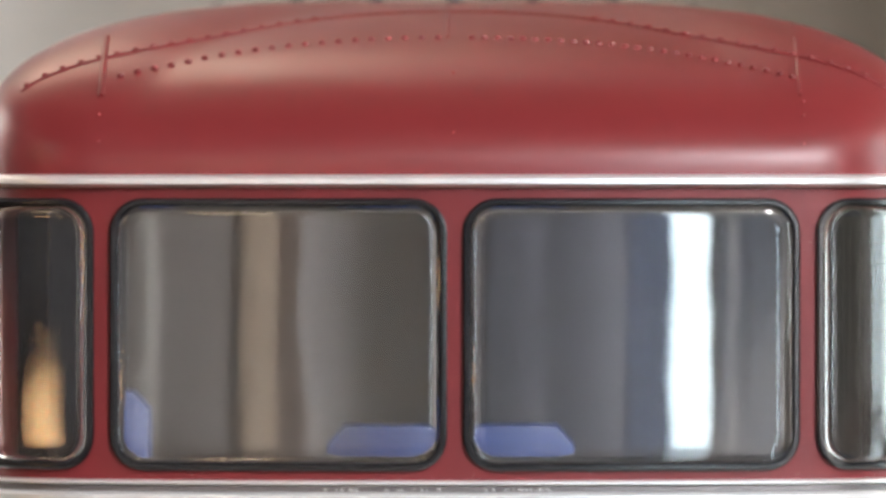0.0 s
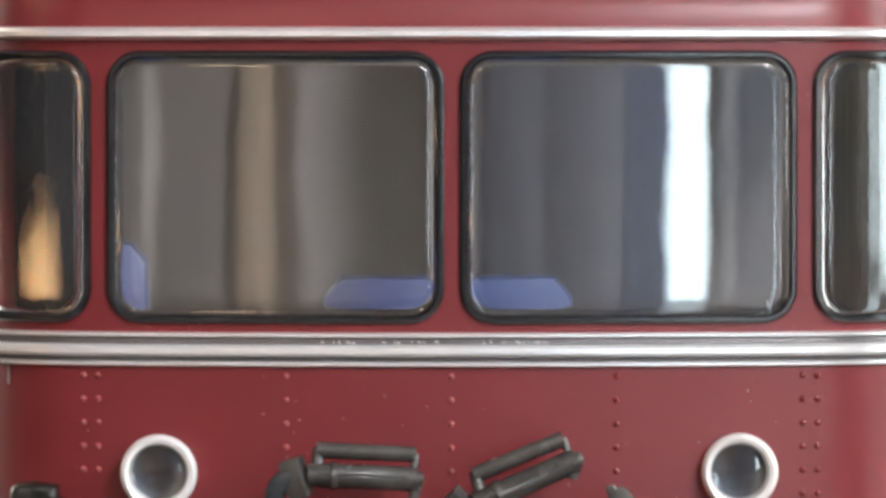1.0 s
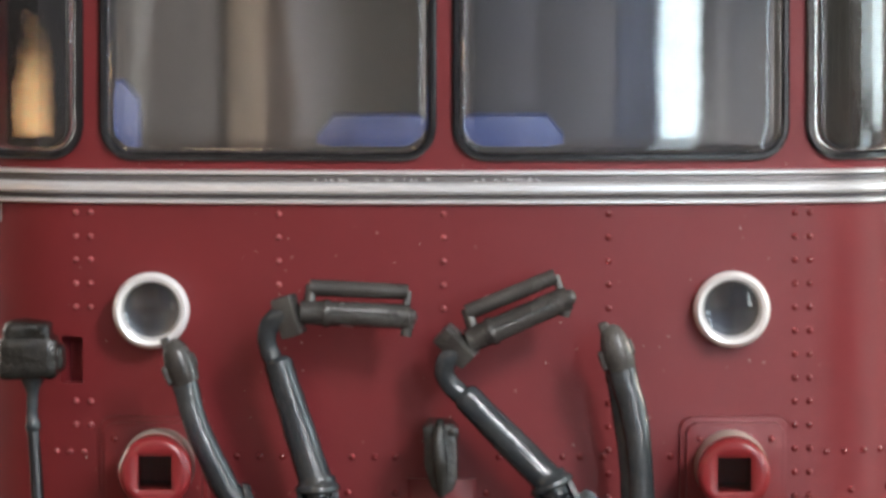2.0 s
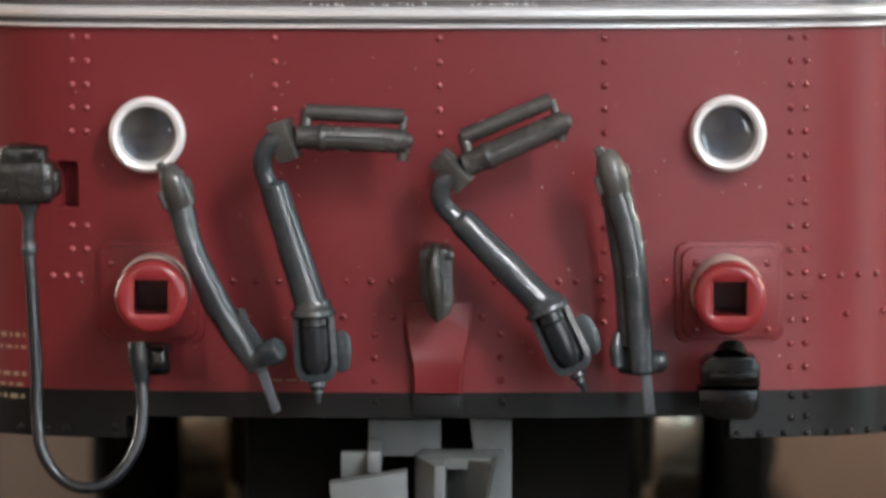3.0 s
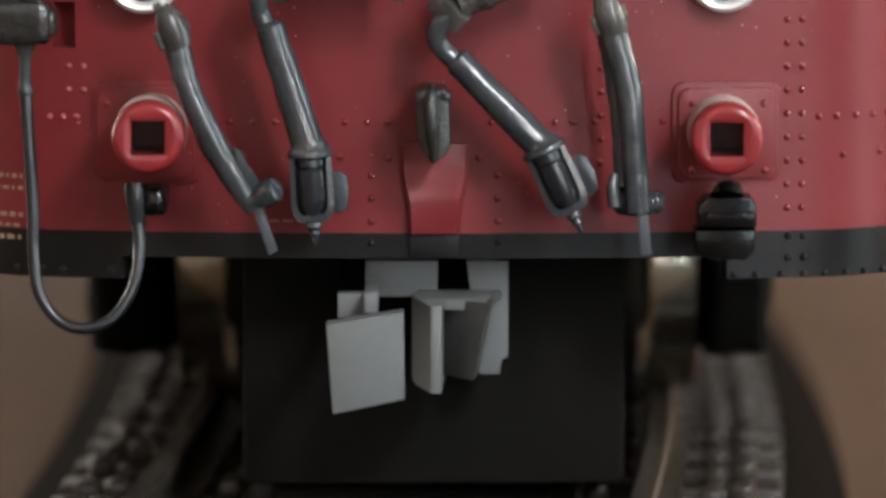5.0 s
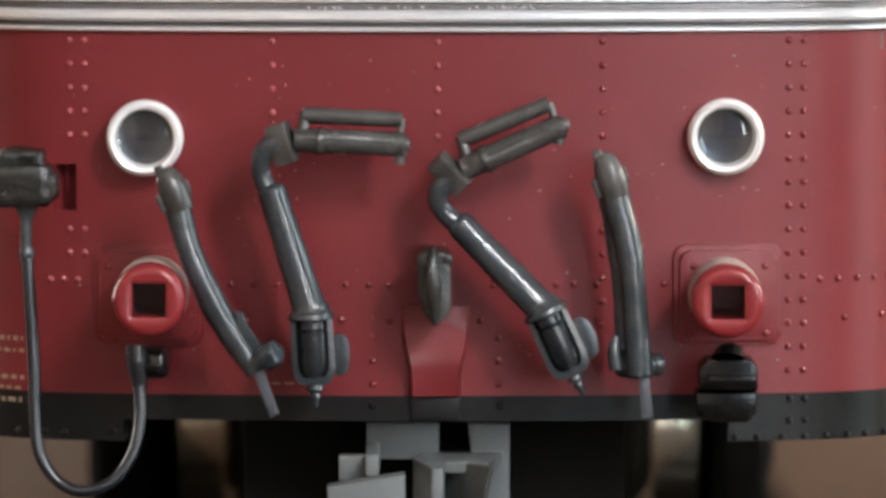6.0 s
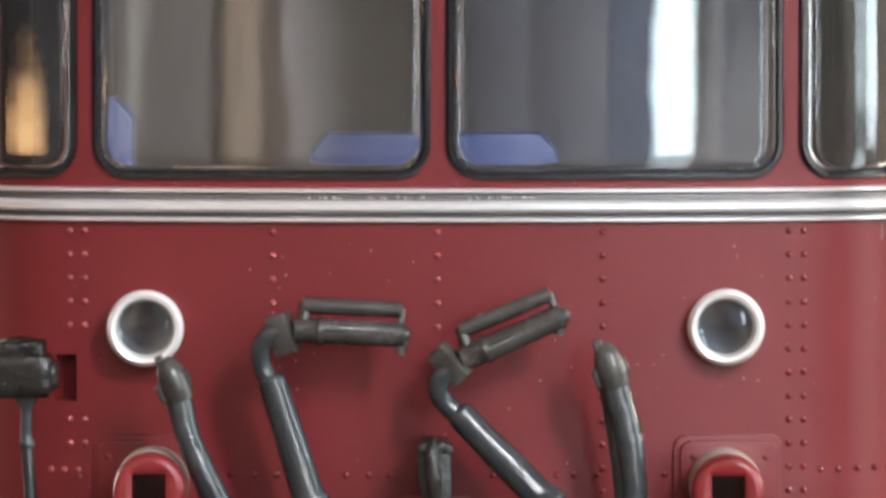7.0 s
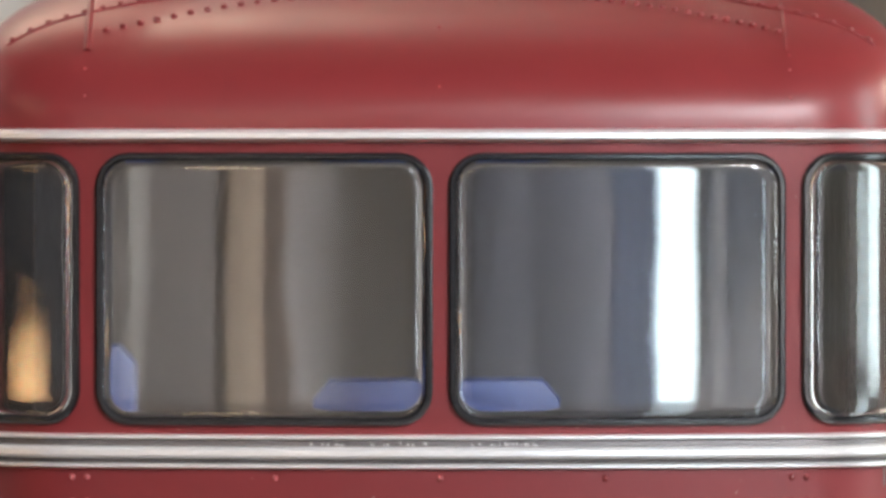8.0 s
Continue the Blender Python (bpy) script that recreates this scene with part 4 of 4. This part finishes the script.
# ---- rivets ----
RIVET, BIG_RIVET = shared("rivet", dome(0.115, 0.13), RED_RIVET), shared("rivet", dome(0.125, 0.12), GLOSS_RIVET)
HIGHLIT_RIVET = shared("rivet", dome(0.06, 0.08), RED_RIVET)
ROOF_RIVET = shared("rivet", dome(0.13, 0.13), RED_ROOF)
BLACK_RIVET = shared("rivet", dome(0.13, 0.12), STRIP)
ZR = 20.98
STEP = 0.819


def rivet(me, s, z, out=0.0):
    x, y, nx, ny = plan(s)
    piece("rivet", me, bus, (x + nx * out, y + ny * out, z), (nx, ny, 0))


for s in (-12.88, -12.35):
    for k in list(range(5)) + [8, 9]:
        rivet(RIVET, s, ZR - k * STEP)
for s in (12.25, 12.78):
    for k in range(15):
        rivet(BIG_RIVET, s, ZR - k * STEP)
for s, me, rows in ((-5.73, RIVET, range(4)), (-0.02, RIVET, range(5)), (5.69, BIG_RIVET, range(13))):
    for k in rows:
        rivet(me, s, ZR - k * STEP)
ZH = 12.57
for s in (-13.6, -13.1, -12.6, -7.2, -6.4, -5.6, -4.8, -3.2, -2.4, -1.7, 1.9, 2.6, 3.3, 4.1, 4.7, 5.5, 7.85, 13.4, 14.1, 14.9, 15.7, 16.5):
    rivet(BIG_RIVET if s > -7.5 else RIVET, s, ZH + (0.1 if abs(s) > 12 else 0))
for u in ((-6.69, 11.29), (-3.35, 11.35), (-1.68, 11.32), (1.45, 11.32), (-2.27, 10.73), (-2.27, 9.92), (-2.27, 9.12), (2.09, 10.73), (2.09, 9.92), (2.09, 9.12), (14.37, 11.31), (16.10, 11.35), (-8.77, 11.31), (-8.37, 10.98)):
    rivet(BIG_RIVET, *u)
for u in ((8.82, 13.19), (11.34, 13.16), (8.83, 10.88), (11.37, 10.84), (-11.44, 13.16), (-8.76, 13.19)):
    rivet(BIG_RIVET, *u, 0.35)
for u in ((-2.27, 8.37), (2.13, 8.37), (10.38, 7.20), (11.14, 7.20), (12.03, 7.19), (12.84, 7.19), (13.66, 7.19), (14.50, 7.19), (15.31, 7.19), (16.26, 7.19), (12.29, 8.52), (12.83, 8.51), (12.29, 7.76), (12.84, 7.78), (-13.86, 7.34), (-13.11, 7.33), (-11.38, 7.40), (-14.92, 7.33)):
    rivet(BLACK_RIVET, *u)

# ---- roof seams ----
def roof_line(points, r, name="roof_seam"):
    part(name, tubed([(x, y, roof_height(x, y)) for x, y in points], [r] * len(points), 8, 1), RED, bus)


def seam_y(x):
    return 4.2 + 8.0 * math.exp(-abs(x / 9.2) ** 2.2)


def row_y(x):
    return 6.75 - 0.0198 * x * x


xs = [-15.2 + 30.4 * i / 76 for i in range(77)]
roof_line([(x, seam_y(x)) for x in xs], 0.06)
# short upright ridges at the top, pale rivets below them
for x, y0, r in ((-12.32, 3.0, 0.12), (-0.25, 6.9, 0.06), (12.02, 3.0, 0.05)):
    y1 = 7.5 if abs(x) > 1 else 16.0
    roof_line([(x, y0 + (y1 - y0) * i / 24) for i in range(25)], r)


def roof_rivets(along, x0, x1, count):
    for i in range(count):
        x = x0 + (x1 - x0) * i / (count - 1)
        y, e = along(x), 0.02
        z = roof_height(x, y)
        nrm = Vector((-(roof_height(x + e, y) - z) / e, -(roof_height(x, y + e) - z) / e, 1)).normalized()
        piece("rivet", ROOF_RIVET, bus, (x, y, z), nrm)


roof_rivets(row_y, -11.7, -0.6, 20)
roof_rivets(row_y, 0.6, 11.8, 26)
roof_rivets(lambda x: seam_y(x) + 0.12, -15.0, -5.0, 17)
roof_rivets(lambda x: seam_y(x) + 0.12, 5.0, 15.0, 17)
for x, ys in ((-12.36, (2.3, 1.6)), (-0.05, (3.18, 0.5)), (12.13, (2.76, 2.22, 1.52))):
    for y in ys:
        piece("rivet", HIGHLIT_RIVET, bus, (x, y, roof_height(x, y)), (0, -1, 0.45))
for i in range(9):
    x = -12 + 3 * i
    part("roof_lug", lathe([(0.3, -0.2), (0.3, 0.25), (0.2, 0.4), (0.02, 0.42)], (x, 30, roof_height(x, 30)), "z", 10), HOSE, bus)

# ---- the track ----
track = thing("model_track", (0, 30, -4), "dark model railway track with tarnished rails, curving on the table", "model track")
TR = 1150.0


def line(y):
    """Sideways place and turn of the track's middle at y."""
    return -(y - 33) * (y - 102) / (2 * TR), math.atan((2 * y - 135) / (2 * TR))


for k in (-1, 1):
    bm = bmesh.new()
    sec = [(-0.45, -0.12), (-0.36, 0), (0.36, 0), (0.45, -0.12), (0.45, -0.45), (0.14, -0.6), (0.14, -1.6), (0.95, -1.8), (0.95, -2.0), (-0.95, -2.0), (-0.95, -1.8), (-0.14, -1.6), (-0.14, -0.6), (-0.45, -0.45)]
    rows = []
    for i in range(64):
        y = -100 + 4 * i
        cx, q = line(y)
        ox = k * 8.7
        rows.append([bm.verts.new((cx + (ox + a) * math.cos(q), y + (ox + a) * math.sin(q), h)) for a, h in sec])
    for a, b in zip(rows, rows[1:]):
        for j in range(len(sec)):
            bm.faces.new((a[j], a[(j + 1) % len(sec)], b[(j + 1) % len(sec)], b[j]))
    bm.faces.new(rows[0]), bm.faces.new(rows[-1])
    part("rail", bm, RAIL, track, "tarnished metal rail")
bm = bmesh.new()
rows = []
for i in range(64):
    y = -100 + 4 * i
    cx, q = line(y)
    rows.append([bm.verts.new((cx + a * math.cos(q), y + a * math.sin(q), h)) for a, h in ((-15.8, -3.98), (-15.4, -3.6), (-13.8, -2.75), (-13.4, -2.65), (13.4, -2.65), (13.8, -2.75), (15.4, -3.6), (15.8, -3.98))])
for a, b in zip(rows, rows[1:]):
    for j in range(8):
        bm.faces.new((a[j], a[(j + 1) % 8], b[(j + 1) % 8], b[j]))
bm.faces.new(rows[0]), bm.faces.new(rows[-1])
part("roadbed", bm, ROADBED, track, "dark brown sloping roadbed")
TIE = boxed((-13.3, -1.6, -4.0), (13.3, 1.6, -2.0), 0.22)
TIE = shared("sleeper", TIE, SLEEPER)
CLIP = shared("rail_clip", boxed((-0.46, -0.75, -2.05), (0.46, 0.75, -1.15), 0.3), SLEEPER)
STUD = shared("contact_stud", lathe([(1.1, 0.0), (1.1, 0.2), (0.9, 0.32), (0.55, 0.36), (0.3, 0.5), (0.02, 0.52)], (0, 0, -2.0), "z", 20), STEEL)
random.seed(11)
for i in range(32):
    y = -78 + 6.4 * i
    cx, q = line(y)
    piece("sleeper", TIE, track, (cx, y, 0), turn=math.degrees(q))
    if i % 3 == 0:
        piece("contact_stud", STUD, track, (cx, y, 0), turn=0)
    for k in (-1, 1):
        for off, dy in ((2.05, 0.0), (3.15, 0.3), (-2.1, 0.0), (-3.3, -0.4)):
            ox = k * (8.7 + off)
            piece("rail_clip", CLIP, track, (cx + ox * math.cos(q) - dy * math.sin(q), y + random.uniform(-0.25, 0.25) + ox * math.sin(q) + dy * math.cos(q), random.uniform(-0.25, 0.1)), turn=random.uniform(-12, 12))


# ---- loose dust on the front and flakes of silver paint between the belt mouldings ----
def flecks(name, spots, material, label):
    bm = bmesh.new()
    for s, z, w, h, out in spots:
        a = random.uniform(0, 3)
        ring = []
        for k in range(6):
            q = a + k * math.pi / 3
            r = random.uniform(0.6, 1.0)
            ring.append((s + w * r * math.cos(q), z + h * r * math.sin(q)))
        low = [bm.verts.new(wrap(p, q, out - 0.01)) for p, q in ring]
        top = [bm.verts.new(wrap(s + (p - s) * 0.6, z + (q - z) * 0.6, out + min(w, h) * 0.5)) for p, q in ring]
        bm.faces.new(top)
        for k in range(6):
            bm.faces.new((low[k], low[(k + 1) % 6], top[(k + 1) % 6], top[k]))
    return tagged(part(name, bm, material, bus, label), kind="stuff")


random.seed(4)
spots = [(random.uniform(-13, 13), random.uniform(9, 21), random.uniform(0.015, 0.045), random.uniform(0.02, 0.06), 0) for _ in range(70)]
spots += [(random.gauss(-4.5, 1.2), random.gauss(18.6, 0.7), random.uniform(0.02, 0.04), random.uniform(0.02, 0.05), 0) for _ in range(14)]
spots += [(random.uniform(-13, 13), random.uniform(22.6, 22.85), 0.03, 0.03, 0) for _ in range(10)]
flecks("dust", spots, GREY_EDGE, "loose pale dust flecks")
spots = [(random.uniform(-11.4, -0.8), random.uniform(23.3, 31.8), 0.02, 0.02, 0.22) for _ in range(14)] + [(random.uniform(0.8, 11.4), random.uniform(23.3, 31.8), 0.02, 0.02, 0.22) for _ in range(18)]
flecks("dust", spots, GREY_EDGE, "loose pale dust flecks on the window plastic")
spots = [(random.choice((-5.2, -4.0, -2.4, -1.0, 1.2, 2.2, 3.0)) + random.gauss(0, 0.35), random.uniform(22.12, 22.2), random.uniform(0.03, 0.09), random.uniform(0.02, 0.04), 0.09) for _ in range(34)]
flecks("paint_flakes", spots, SILVER, "flakes of silver paint")
